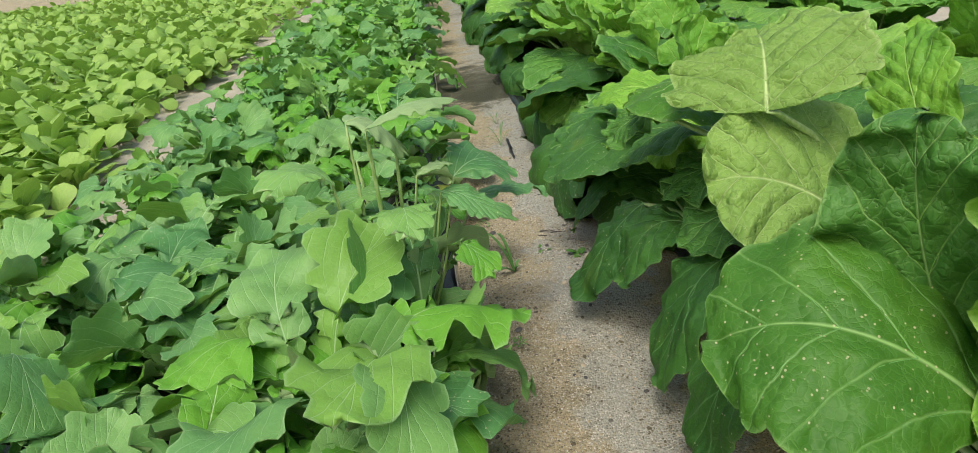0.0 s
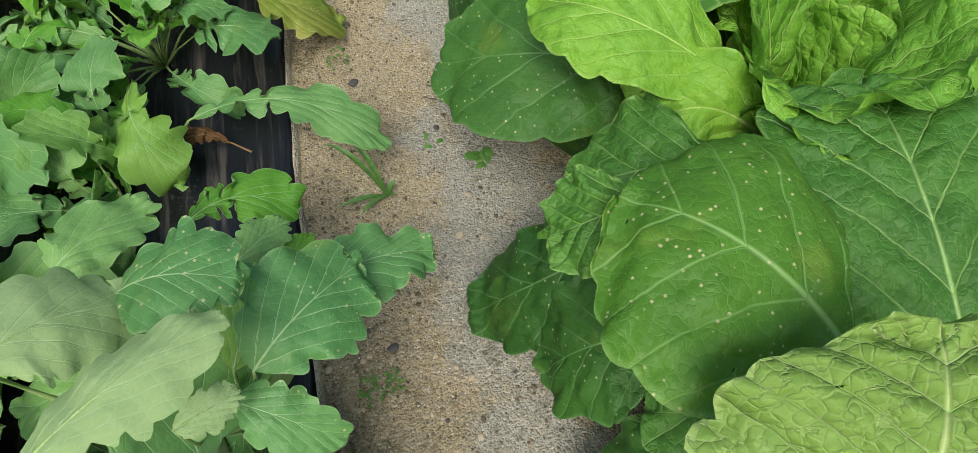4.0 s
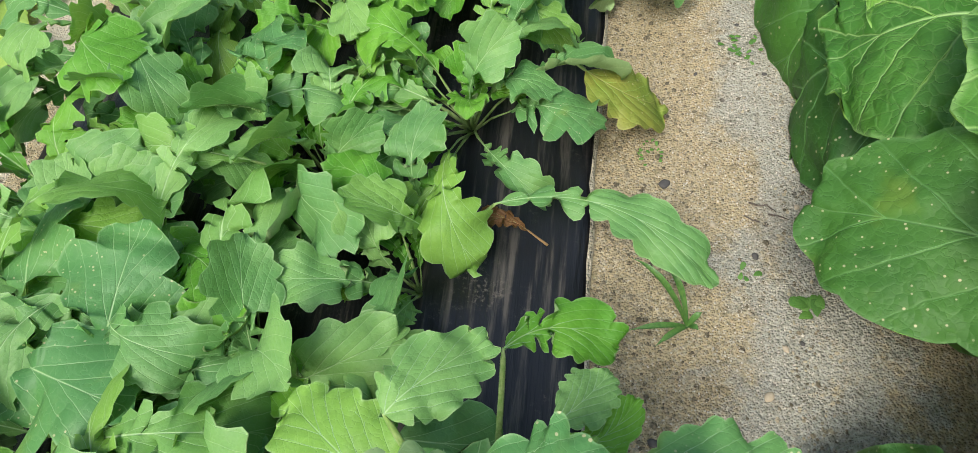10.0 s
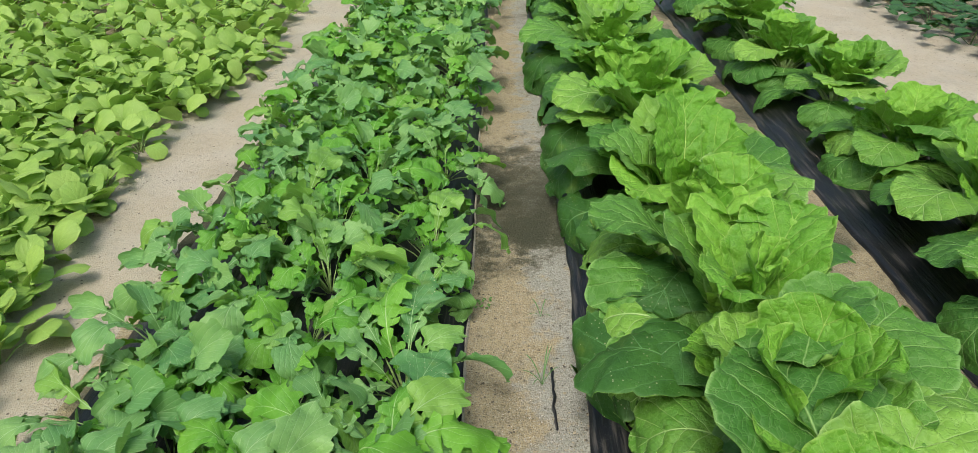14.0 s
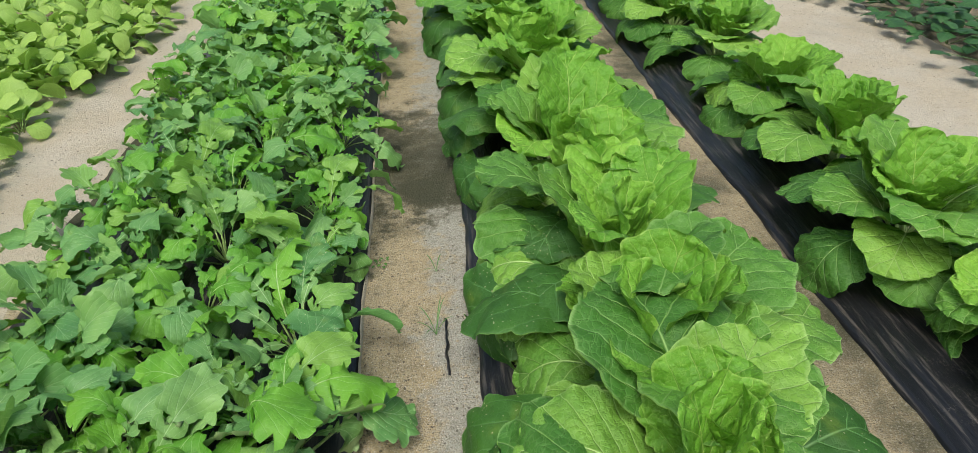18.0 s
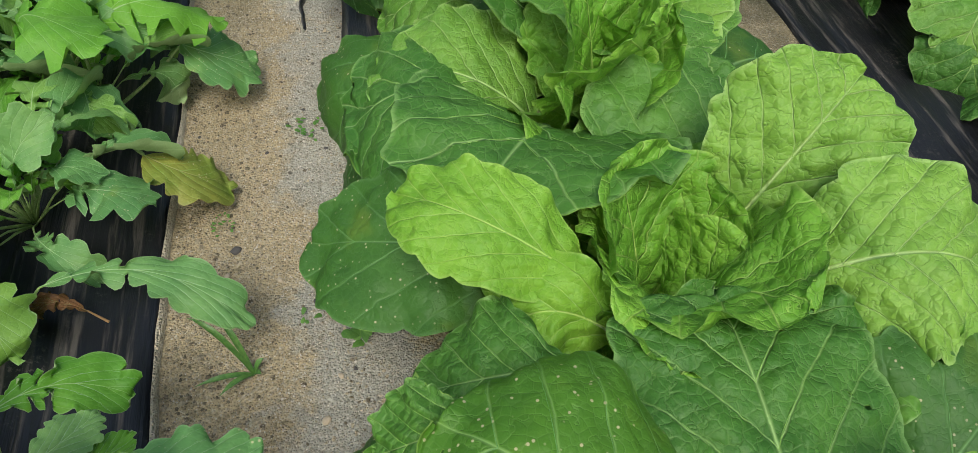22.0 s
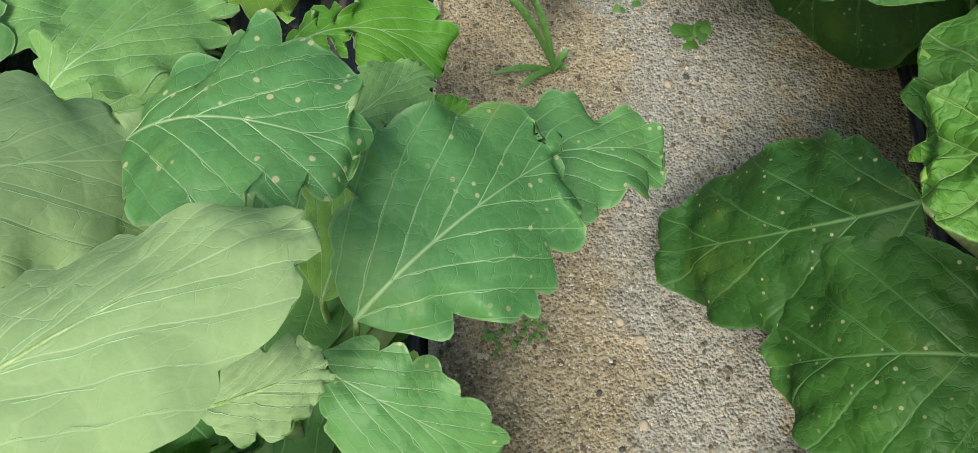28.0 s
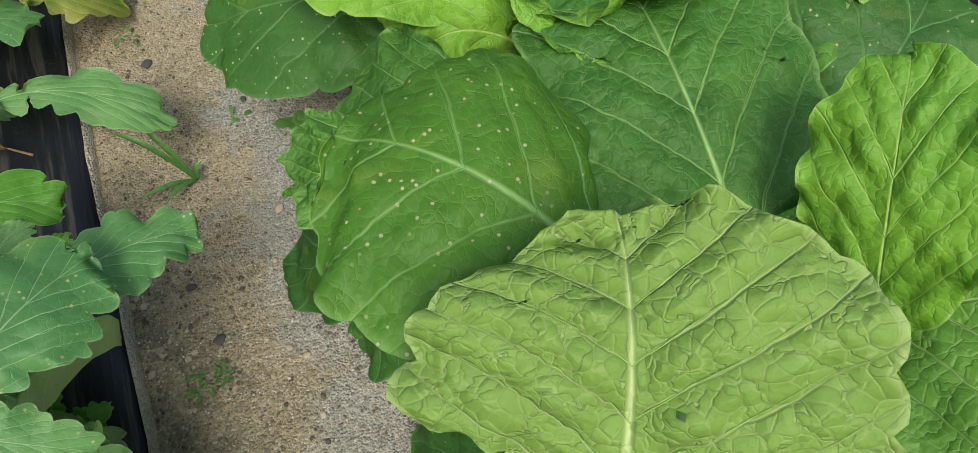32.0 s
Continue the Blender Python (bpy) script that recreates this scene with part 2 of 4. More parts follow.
M_SPROUT = leaf_material("sprout_leaf", (0.09, 0.24, 0.05), (0.16, 0.36, 0.06), (0.2, 0.4, 0.1), veins=3.0, net=6, relief=0.4)
M_BROWN = leaf_material("dead_brown_leaf", (0.16, 0.075, 0.03), (0.33, 0.17, 0.07), (0.36, 0.22, 0.1), veins=5.0, net=15)
M_STALKM = stalk_material("pale_mustard_stalk", (0.44, 0.56, 0.24), (0.26, 0.42, 0.11))
M_STALKR = stalk_material("pale_radish_stalk", (0.38, 0.50, 0.20), (0.20, 0.34, 0.08))
M_VEINL = stalk_material("pale_leaf_vein", (0.30, 0.54, 0.11), (0.23, 0.47, 0.07))
M_VEIND = stalk_material("green_leaf_vein", (0.17, 0.39, 0.10), (0.11, 0.31, 0.06))
M_VEINR = stalk_material("radish_leaf_vein", (0.36, 0.55, 0.27), (0.27, 0.47, 0.19))
VEINS = {"yellowing_leaf": M_VEINL, "mustard_crinkled_leaf_upper": M_VEINL, "mustard_crinkled_green_leaf_upper": M_VEINL, "mustard_heart_leaf_upper": M_VEINL, "mustard_leaf_upper": M_VEINL, "mustard_pale_leaf_upper": M_VEINL, "mustard_old_leaf_upper": M_VEIND, "mustard_lowest_leaf_upper": M_VEIND, "radish_leaf_upper": M_VEINR, "radish_leaf_underside": M_VEINR, "radish_spotted_leaf_upper": M_VEINR, "radish_young_leaf_upper": M_VEINR, "withered_leaf": M_STALKR, "dead_brown_leaf": M_STALKR}
M_GRASS = stalk_material("weed_blade_green", (0.13, 0.27, 0.06), (0.07, 0.18, 0.04))
M_TWIG = stalk_material("dry_brown_twig", (0.06, 0.045, 0.035), (0.13, 0.10, 0.075))


def sand_material(name="coarse_granite_sand", one=(0.50, 0.385, 0.215), two=(0.49, 0.44, 0.335), wet=0.5, lane=False, coarse=1.0):
    """Coarse granite sand: buff and grey zones, dark damp soil patches, single grains."""
    m = Nodes(name)
    co = m.add("NewGeometry").outputs["Position"]
    zone = m.noise(co, 3.2, 5.0, 0.6)
    if lane:
        # washed grey grit down the middle of the path, brown soil at its sides
        px = m.math("ADD", m.add("SeparateXYZ", Vector=co).outputs[0], m.math("MULTIPLY", m.math("SUBTRACT", m.noise(co, 6.0, 7.0, 0.74), 0.5), 0.52))
        mid = m.math("MULTIPLY", m.step(px, 0.08, 0.25), m.step(px, 0.30, 0.42, 1.0, 0.0))
        zone = m.math("ADD", m.math("MULTIPLY", zone, 0.35), m.math("MULTIPLY", mid, 0.5))
    damp = m.noise(co, 1.7, 5.0, 0.65)
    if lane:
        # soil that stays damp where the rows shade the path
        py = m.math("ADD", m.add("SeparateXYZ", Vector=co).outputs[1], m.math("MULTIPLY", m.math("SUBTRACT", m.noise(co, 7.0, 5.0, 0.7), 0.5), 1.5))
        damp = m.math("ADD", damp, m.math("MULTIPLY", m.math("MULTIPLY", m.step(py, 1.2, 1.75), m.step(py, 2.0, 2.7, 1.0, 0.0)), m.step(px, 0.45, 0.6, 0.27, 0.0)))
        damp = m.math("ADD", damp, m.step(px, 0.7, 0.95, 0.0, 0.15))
    fine = m.noise(co, 220.0, 3.0, 0.7)
    grains = m.add("TexVoronoi", Vector=co, Scale=300.0)
    gcol = m.add("SeparateColor", Color=grains.outputs["Color"]).outputs[0]
    col = m.mix(m.step(zone, 0.34 if lane else 0.42, 0.64 if lane else 0.60), rgb(*one), rgb(*two))
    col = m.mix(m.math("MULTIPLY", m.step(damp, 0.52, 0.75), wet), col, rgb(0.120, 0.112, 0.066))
    col = m.mix(m.step(gcol, 0.6, 1.0, 0.0, 0.42), col, rgb(0.61, 0.59, 0.49))
    col = m.mix(m.step(gcol, 0.0, 0.22, 0.4 * coarse, 0.0), col, rgb(0.11, 0.10, 0.075))
    col = m.mix(m.step(fine, 0.35, 0.65, 0.4 * coarse, 0.0), col, rgb(0.175, 0.158, 0.108))
    crumbs = m.add("TexVoronoi", Vector=co, Scale=62.0)
    ccol = m.add("SeparateColor", Color=crumbs.outputs["Color"]).outputs[1]
    speck = m.math("MULTIPLY", m.step(crumbs.outputs["Distance"], 0.16, 0.30, 1.0, 0.0), m.step(ccol, 0.86, 0.9))
    col = m.mix(m.math("MULTIPLY", speck, 0.75), col, rgb(0.07, 0.055, 0.045))
    clod = m.math("MULTIPLY", m.step(m.noise(co, 34.0, 6.0, 0.78), 0.53, 0.62), m.step(zone, 0.42, 0.60, 0.42 * coarse, 0.36 * coarse))
    col = m.mix(clod, col, rgb(0.138, 0.120, 0.068))
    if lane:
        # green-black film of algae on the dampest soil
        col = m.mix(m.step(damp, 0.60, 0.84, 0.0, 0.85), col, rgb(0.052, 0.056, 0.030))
    m.put(m.bsdf.inputs["Base Color"], col)
    m.put(m.bsdf.inputs["Roughness"], 0.92)
    m.put(m.bsdf.inputs["Specular IOR Level"], 0.25)
    h = m.math("ADD", m.math("MULTIPLY", m.step(grains.outputs["Distance"], 0.0, 0.7, 1.0, 0.0), 0.5), m.math("ADD", m.math("MULTIPLY", m.noise(co, 45.0, 5.0, 0.7), 1.6), m.math("MULTIPLY", m.noise(co, 130.0, 3.0, 0.6), 1.1)))
    m.put(m.bsdf.inputs["Normal"], m.bump(h, 0.9, 0.006))
    return m.mat


def film_material():
    """Black polythene mulch film: creased along the row, dusted with sand, its streaky sheen painted in."""
    m = Nodes("black_mulch_film")
    co = m.add("NewGeometry").outputs["Position"]
    along = m.add("Mapping", Vector=co, Scale=(1.0, 0.06, 1.0)).outputs[0]
    streak = m.noise(along, 70.0, 5.0, 0.65)
    dust = m.noise(co, 6.0, 6.0, 0.7)
    spots = m.noise(co, 160.0, 3.0, 0.7)
    d = m.math("MULTIPLY", m.step(dust, 0.5, 0.75), m.step(spots, 0.5, 0.7))
    # the streaks lighten the base colour as painted sky reflections along the creases
    d = m.math("ADD", m.math("MULTIPLY", d, 0.6), m.step(streak, 0.50, 0.68, 0.0, 0.24))
    m.put(m.bsdf.inputs["Base Color"], m.mix(d, rgb(0.012, 0.013, 0.015), rgb(0.33, 0.29, 0.24)))
    m.put(m.bsdf.inputs["Roughness"], m.step(d, 0.0, 0.5, 0.30, 0.85))
    across = m.noise(m.add("Mapping", Vector=co, Scale=(0.5, 0.12, 1.0)).outputs[0], 38.0, 4.0)
    m.put(m.bsdf.inputs["Normal"], m.bump(m.math("ADD", m.math("MULTIPLY", streak, 0.6), across), 0.7, 0.008))
    return m.mat


def plain_stone(name, a, b):
    m = Nodes(name)
    co = m.add("TexCoord").outputs["Object"]
    luck = m.add("NewGeometry").outputs["Random Per Island"]
    n = m.math("ADD", m.math("MULTIPLY", m.noise(co, 400.0, 3.0), 0.5), m.math("MULTIPLY", luck, 0.5))
    m.put(m.bsdf.inputs["Base Color"], m.mix(m.step(n, 0.2, 0.8), rgb(*a), rgb(*b)))
    m.put(m.bsdf.inputs["Roughness"], 0.85)
    return m.mat


M_DARK = plain_stone("dark_stone", (0.03, 0.03, 0.035), (0.09, 0.085, 0.08))
M_PEB = plain_stone("tan_pebble", (0.30, 0.24, 0.16), (0.50, 0.42, 0.30))
M_GRIT = plain_stone("granite_grit", (0.30, 0.26, 0.19), (0.66, 0.62, 0.52))
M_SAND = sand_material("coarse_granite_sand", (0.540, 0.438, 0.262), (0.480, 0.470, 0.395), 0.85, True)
M_DRYSAND = sand_material("dry_pale_sand", (0.60, 0.520, 0.380), (0.63, 0.565, 0.440), 0.25, coarse=0.45)
M_FILM = film_material()

# ---- mesh helpers ----


def mesh_of(name, verts, faces, mats, slots=None, uvs=None, smooth=True):
    me = bpy.data.meshes.new(name)
    me.from_pydata([tuple(v) for v in verts], [], faces)
    for mt in mats:
        me.materials.append(mt)
    if slots is not None:
        me.polygons.foreach_set("material_index", slots)
    if smooth:
        me.polygons.foreach_set("use_smooth", [True] * len(me.polygons))
    if uvs is not None:
        layer = me.uv_layers.new(name="UVMap")
        index = np.empty(len(me.loops), int)
        me.loops.foreach_get("vertex_index", index)
        layer.data.foreach_set("uv", np.asarray(uvs, float)[index].ravel())
    me.update()
    return me


def bezier(p0, p1, p2, v):
    v = np.asarray(v)[:, None]
    p0, p1, p2 = (np.asarray(p, float) for p in (p0, p1, p2))
    return (1 - v) ** 2 * p0 + 2 * v * (1 - v) * p1 + v**2 * p2, 2 * (1 - v) * (p1 - p0) + 2 * v * (p2 - p1)


SHAPES = {
    # where the blade is widest, how fast it widens, how blunt the end is, scallops on a side and their depth, depth of the wide lobes
    "mustard": (0.56, 0.66, 2.2, 5.0, 0.030, 0.010),
    "fan": (0.48, 0.58, 2.2, 6.0, 0.024, 0.012),
    "semi": (0.22, 0.50, 2.0, 10.0, 0.014, 0.016),
    "broad": (0.50, 0.50, 3.0, 9.0, 0.012, 0.018),
    "round_radish": (0.50, 0.66, 2.2, 7.0, 0.066, 0.060),
    "radish": (0.64, 0.60, 2.1, 7.5, 0.100, 0.045),
    # plain blades: rise and fall of the width
    "paddle": (0.80, 0.42, 0.05, 5, 0.05),
    "heart": (0.22, 0.75, 0.02, 0, 0.0),
}


def half_outline(shape, length, width, n, r):
    """One rim of a blade from the foot to the end, in even steps: half widths, places along the midrib, and the midrib's own steps."""
    wide, rise, blunt, teeth, cut, deep = SHAPES[shape]
    v = 1 - (1 - np.linspace(0, 1, 700)) ** 1.8
    top = np.clip((v - wide) / (1 - wide), 0, 1)
    start = 0.36 if shape == "radish" else 0.0
    w = np.sin(np.pi / 2 * np.clip((v - start) / (wide - start), 0, 1)) ** rise * (1 - top**blunt) ** (1 / blunt)
    if shape == "radish":
        # side lobes down the stalk, smaller towards the foot
        for at, tall in ((0.09, 0.26), (0.19, 0.46), (0.30, 0.66)):
            at, tall, long = at + r.uniform(-0.02, 0.02), tall * r.uniform(0.75, 1.25), r.uniform(0.05, 0.07)
            w = np.maximum(w, tall * np.sqrt(np.clip(1 - ((v - at) / long) ** 2, 0, 1)))
    a, b = r.uniform(0, 6.28), r.uniform(0, 6.28)
    w = np.maximum(w, 0.03 * (1 - v)) * (1 + 2 * deep * (np.sin(v * 7 + a) + 0.7 * np.sin(v * 15 + b)) * np.clip(v * 3, 0, 1))
    x, y = w * width / 2, v * length
    if shape == "radish":
        y = y + 0.30 * x * np.clip((0.5 - v) / 0.1, 0, 1)
    s = np.concatenate([[0], np.cumsum(np.hypot(np.diff(x), np.diff(y)))])
    s /= s[-1]
    nx, ny = np.gradient(y, s), -np.gradient(x, s)
    size = np.hypot(nx, ny) + 1e-9
    c, d = r.uniform(0, 6.28), r.uniform(0, 6.28)
    scallop = np.abs(np.sin(np.pi * (s * teeth + 0.28 * np.sin(s * 9 + c) + 0.12 * np.sin(s * 23 + d)))) ** 0.75
    out = width * cut * (1.8 * scallop - 1.15) * (1 + 0.45 * np.sin(s * 11 + d)) * np.clip(s * 5 - 0.4, 0, 1) * np.clip((1 - s) * 14, 0, 1) ** 0.5
    x, y = np.maximum(x + out * nx / size, 0.0), y + out * ny / size
    at = np.linspace(0, 1, n)
    return np.interp(at, s, x), np.interp(at, s, y) / length, np.interp(at, s, v)


def blade_mesh(name, p0, p1, p2, normal, width, shape, mats, seed, fold=0.15, droop=0.3, ruffle=0.10, waves=5.0, nu=14, nv=22, blister=0.004, roll=0.0, twist=0.0, sway=0.0, cup=0.0, single=False, slump=0.0, holes=0, skew=0.0, pleat=0.0):
    """A leaf blade with an upper and a lower face, a hair's breadth apart, along the curve p0 p1 p2. width: of the whole blade.
    fold: how far the halves rise in a V; droop: how far the rims bend down; roll: turns the rim of one half over; cup: lifts the end; slump: lets one half hang; holes: eaten by insects."""
    r = random.Random(seed)
    ph = [r.uniform(0, 6.28) for _ in range(10)]
    strip = shape not in ("paddle", "heart")
    S, V = np.meshgrid(np.linspace(-1, 1, nu), np.linspace(0, 1, nv))
    length = np.linalg.norm(np.diff(bezier(p0, p1, p2, np.linspace(0, 1, 9))[0], axis=0), axis=1).sum()
    sgn = np.sign(S)
    if strip:
        # rows cross the blade, in even steps along its scalloped rims; skew makes one half wider
        (xl, yl, vl), (xr, yr, vr) = half_outline(shape, length, width * (1 - skew), nv, r), half_outline(shape, length, width * (1 + skew), nv, r)
        along = V.copy()
        V = np.repeat(((vl + vr) / 2)[:, None], nu, 1)
        ox, oy = np.where(S < 0, xl[:, None], xr[:, None]), np.where(S < 0, yl[:, None], yr[:, None])
        X = S * ox
        T = V + np.abs(S) ** 1.3 * (oy - V)
        end = np.clip((T - 0.72) / 0.28, 0, 1) ** 2
        rim = np.maximum(np.abs(S) ** 2.2, end)
        UX, UY = X / width, T
        lip_fine = 0.012 * width * rim**2 * np.sin(along * SHAPES[shape][3] * 6.3 + sgn * 1.7 + ph[6]) * min(1.0, ruffle * 12)
    else:
        rise, fall, base, teeth, cut = SHAPES[shape]
        V = 1 - (1 - V) ** 1.35
        v = V[:, 0]
        top = (rise / (rise + fall)) ** rise * (fall / (rise + fall)) ** fall
        w = np.clip(v, 0, 1) ** rise * np.clip(1 - v, 0, 1) ** fall / top
        w = np.maximum(w, base * (1 - v) ** 0.5)
        scallop = 2 * np.abs(np.sin(np.pi * (V * teeth + 0.45 * np.sin(V * 7 + ph[0]) + sgn * 0.21))) ** 0.8 - 1.3
        W = np.repeat(w[:, None], nu, 1) * width / 2
        X = S * W * (1 + cut * np.abs(S) ** 3 * scallop) * (1 + 0.08 * np.sin(V * 5 + ph[1] + sgn))
        T = V
        rim, along = np.abs(S) ** 2.2, V
        UX, UY = S * W / width, V
        lip_fine = 0.0
    arc = np.abs(X) / (width / 2)
    calm = np.clip(arc / 0.14, 0, 1)
    Z = fold * np.abs(X) - droop * width * 0.5 * arc**2 + cup * width * V**2 * calm
    lip = ruffle * width * rim * np.clip(V * 3, 0, 1)
    Z = Z + lip * (0.6 * np.sin(along * waves * 6.283 + ph[3] + sgn * 1.1) + 0.4 * np.sin(along * waves * 10.7 + ph[4])) + lip_fine
    X = X - 0.3 * lip * sgn * np.abs(np.sin(along * waves * 6.283 + ph[5])) * (0.3 if strip else 1)
    run = (UY - (1.35 if strip else 0.62) * arc * 0.5) * 5.0
    Z = Z + blister * 0.7 * (np.abs(np.sin(run * np.pi)) ** 0.7 - 0.5) * calm * np.clip(V * 4, 0, 1)
    Z = Z + sway * width * calm * (np.sin(T * 4.0 + ph[6]) * np.sign(X) * arc * 0.5 + 0.35 * np.sin(T * 7.5 + ph[7] + 2.2 * np.sign(X) * arc))
    nz = np.array([noise.noise((x * 55 + seed, y * 55, 0.3)) + 0.7 * noise.noise((x * 17 + seed, y * 17, 5.3)) for x, y in zip(X.ravel(), T.ravel() * length)]).reshape(X.shape)
    Z = Z + blister * nz * calm
    if pleat:
        # the blade bulges between the main veins, which leave the midrib at a slant
        veins, slant = LINES[mats[0].name]
        fold_line = (UY - slant * np.abs(UX) ** 0.88) * veins
        Z = Z + pleat * width * (np.abs(np.sin(np.pi * fold_line)) ** 0.7 - 0.5) * calm * np.clip(V * 4, 0, 1)
    if roll:
        over = np.clip((S * np.sign(roll) - 0.1) / 0.9, 0, 1) * abs(roll)
        wide = np.abs(X)
        X = np.where(over > 0, np.sign(S) * (wide * np.sinc(over * 0.75)), X)
        Z = np.where(over > 0, Z + wide * np.sin(np.minimum(over * 1.6, 1.6)) * 0.75, Z)
    if slump:
        over = np.clip(S * np.sign(slump), 0, 1) * abs(slump)
        Z = Z - width * 0.50 * over**1.5
        X = X * (1 - 0.45 * over)
    grids = [(X, T, Z, UX, UY)]
    verts, uvs, faces, slots = [], [], [], []
    late, late_uv, late_faces = [], [], []
    for X, T, Z, UX, UY in grids:
        c, t = bezier(p0, p1, p2, T.ravel())
        t /= np.linalg.norm(t, axis=1)[:, None]
        side = np.cross(t, np.asarray(normal, float))
        side /= np.linalg.norm(side, axis=1)[:, None]
        up = np.cross(side, t)
        g = radians(twist) * (T.ravel()[:, None] - 0.3)
        side, up = side * np.cos(g) + up * np.sin(g), up * np.cos(g) - side * np.sin(g)
        my, mx = X.shape
        P = (c + X.ravel()[:, None] * side + Z.ravel()[:, None] * up).reshape(my, mx, 3)
        first, n, main = len(verts), mx * my, not verts
        verts.extend(P.reshape(-1, 3))
        uv = np.stack([UX, UY], -1).reshape(-1, 2)
        uvs.extend(uv)
        if main:
            N = np.cross(np.gradient(P, axis=1), np.gradient(P, axis=0))
            N /= np.linalg.norm(N, axis=2)[..., None] + 1e-9
            keep = (P, N, ox, T[:, mx // 2], width) if strip else (P, N, None, None, width)
            if not single:
                verts.extend((P - N * 0.0011).reshape(-1, 3))
                uvs.extend(uv)
        eaten = {(r.randrange(my // 3, my - 3), r.randrange(mx // 6, mx - mx // 6)) for _ in range(holes if main else 0)}
        for j in range(my - 1):
            for i in range(mx - 1):
                if (j, i) in eaten:
                    # an uneven hole inside the square
                    ring = [first + j * mx + i, first + j * mx + i + 1, first + (j + 1) * mx + i + 1, first + (j + 1) * mx + i]
                    for lower in (0, n):
                        corner = [verts[q + lower] for q in ring]
                        heart = sum(corner) / 4
                        bite = random.Random(j * 97 + i)
                        inner = [heart + (q - heart) * bite.uniform(0.25, 0.7) for q in corner]
                        at = len(verts) + len(late)
                        late.extend(inner)
                        late_uv.extend(uvs[q] for q in ring)
                        for q in range(4):
                            quad = (("v", ring[q] + lower), ("v", ring[(q + 1) % 4] + lower), ("n", at + (q + 1) % 4 - len(verts)), ("n", at + q - len(verts)))
                            late_faces.append((quad if lower == 0 else quad[::-1], 1 if lower else 0))
                    continue
                a = first + j * mx + i
                faces.append((a, a + 1, a + mx + 1, a + mx))
                slots.append(0)
                if main and not single:
                    faces.append((n + a, n + a + mx, n + a + mx + 1, n + a + 1))
                    slots.append(1)
    base = len(verts)
    verts.extend(late), uvs.extend(late_uv)
    for quad, slot in late_faces:
        faces.append(tuple(q if kind == "v" else base + q for kind, q in quad))
        slots.append(slot)
    me = mesh_of(name, verts, faces, mats, slots, np.array(uvs))
    rims = np.zeros(len(verts))
    rims[: V.size] = (np.maximum(np.abs(S), along**3) if strip else np.abs(S)).ravel()
    me.attributes.new("rim", "FLOAT", "POINT").data.foreach_set("value", rims)
    GRID[me.name] = keep
    return me


GRID = {}


def vein_mesh(name, blade, thick, mat, sides=5, pairs=5, n=26, under=False):
    """The raised side veins of a blade, thin tubes that lie in its upper face from the midrib to near the rim."""
    P, N, ox, along, width = GRID[blade.name]
    nv, nu, _ = P.shape
    if under:
        P, N = P - N * 0.0011, -N
    r = random.Random(nv * 31 + len(blade.name))

    def on(S, V):
        x, y = (S + 1) / 2 * (nu - 1), V * (nv - 1)
        i, j = min(int(x), nu - 2), min(int(y), nv - 2)
        a, b = x - i, y - j
        mix = lambda G: (1 - a) * (1 - b) * G[j, i] + a * (1 - b) * G[j, i + 1] + (1 - a) * b * G[j + 1, i] + a * b * G[j + 1, i + 1]
        return mix(P), mix(N)

    verts, faces = [], []
    for k in range(pairs):
        for sg in (-1, 1):
            q = (k + 0.15 * r.random()) / pairs
            first = len(verts)
            pts, nors = [], []
            veins, slant = LINES[blade.materials[0].name]
            t0 = k / veins + 0.002
            if t0 > 0.8:
                continue
            for w in np.linspace(0, 1, n):
                if ox is None:
                    S, V = 0.9 * w**0.9, 0.14 + 0.66 * q + min(0.2, 0.81 - 0.66 * q) * w
                else:
                    # spreads from the midrib and bends to the end
                    far = t0 + (0.95 - t0) * w
                    V = float(np.interp(far, along, np.linspace(0, 1, nv)))
                    wide = ox[min(nv - 1, int(V * (nv - 1))), 0 if sg < 0 else -1]
                    out = width * ((far - t0) / slant) ** 1.136
                    S = out / (wide + 1e-6)
                    if S > 0.94:
                        break
                p, m = on(sg * S, V)
                pts.append(p), nors.append(m)
            count = len(pts)
            if count < 3:
                continue
            for w in range(count):
                t = pts[min(w + 1, count - 1)] - pts[max(w - 1, 0)]
                t = t / (np.linalg.norm(t) + 1e-9)
                b = np.cross(t, nors[w])
                b = b / (np.linalg.norm(b) + 1e-9)
                rad = thick * (1 - 0.75 * w / (count - 1)) * (1 - 0.3 * q)
                for g in range(sides):
                    a = 2 * math.pi * g / sides
                    verts.append(pts[w] + rad * math.cos(a) * b + (rad * 0.6 * math.sin(a) + 0.0001) * nors[w])
            for w in range(count - 1):
                for g in range(sides):
                    h = (g + 1) % sides
                    faces.append((first + w * sides + g, first + w * sides + h, first + (w + 1) * sides + h, first + (w + 1) * sides + g))
    return mesh_of(name, verts, faces, [mat])


def stalk_mesh(name, points, radii, mat, flat=0.6, sides=7, normal=(0, 0, 1)):
    """A tapered stalk through the points."""
    pts = np.asarray(points, float)
    verts, faces = [], []
    for k, p in enumerate(pts):
        t = pts[min(k + 1, len(pts) - 1)] - pts[max(k - 1, 0)]
        t = t / (np.linalg.norm(t) + 1e-9)
        a = np.cross(t, normal)
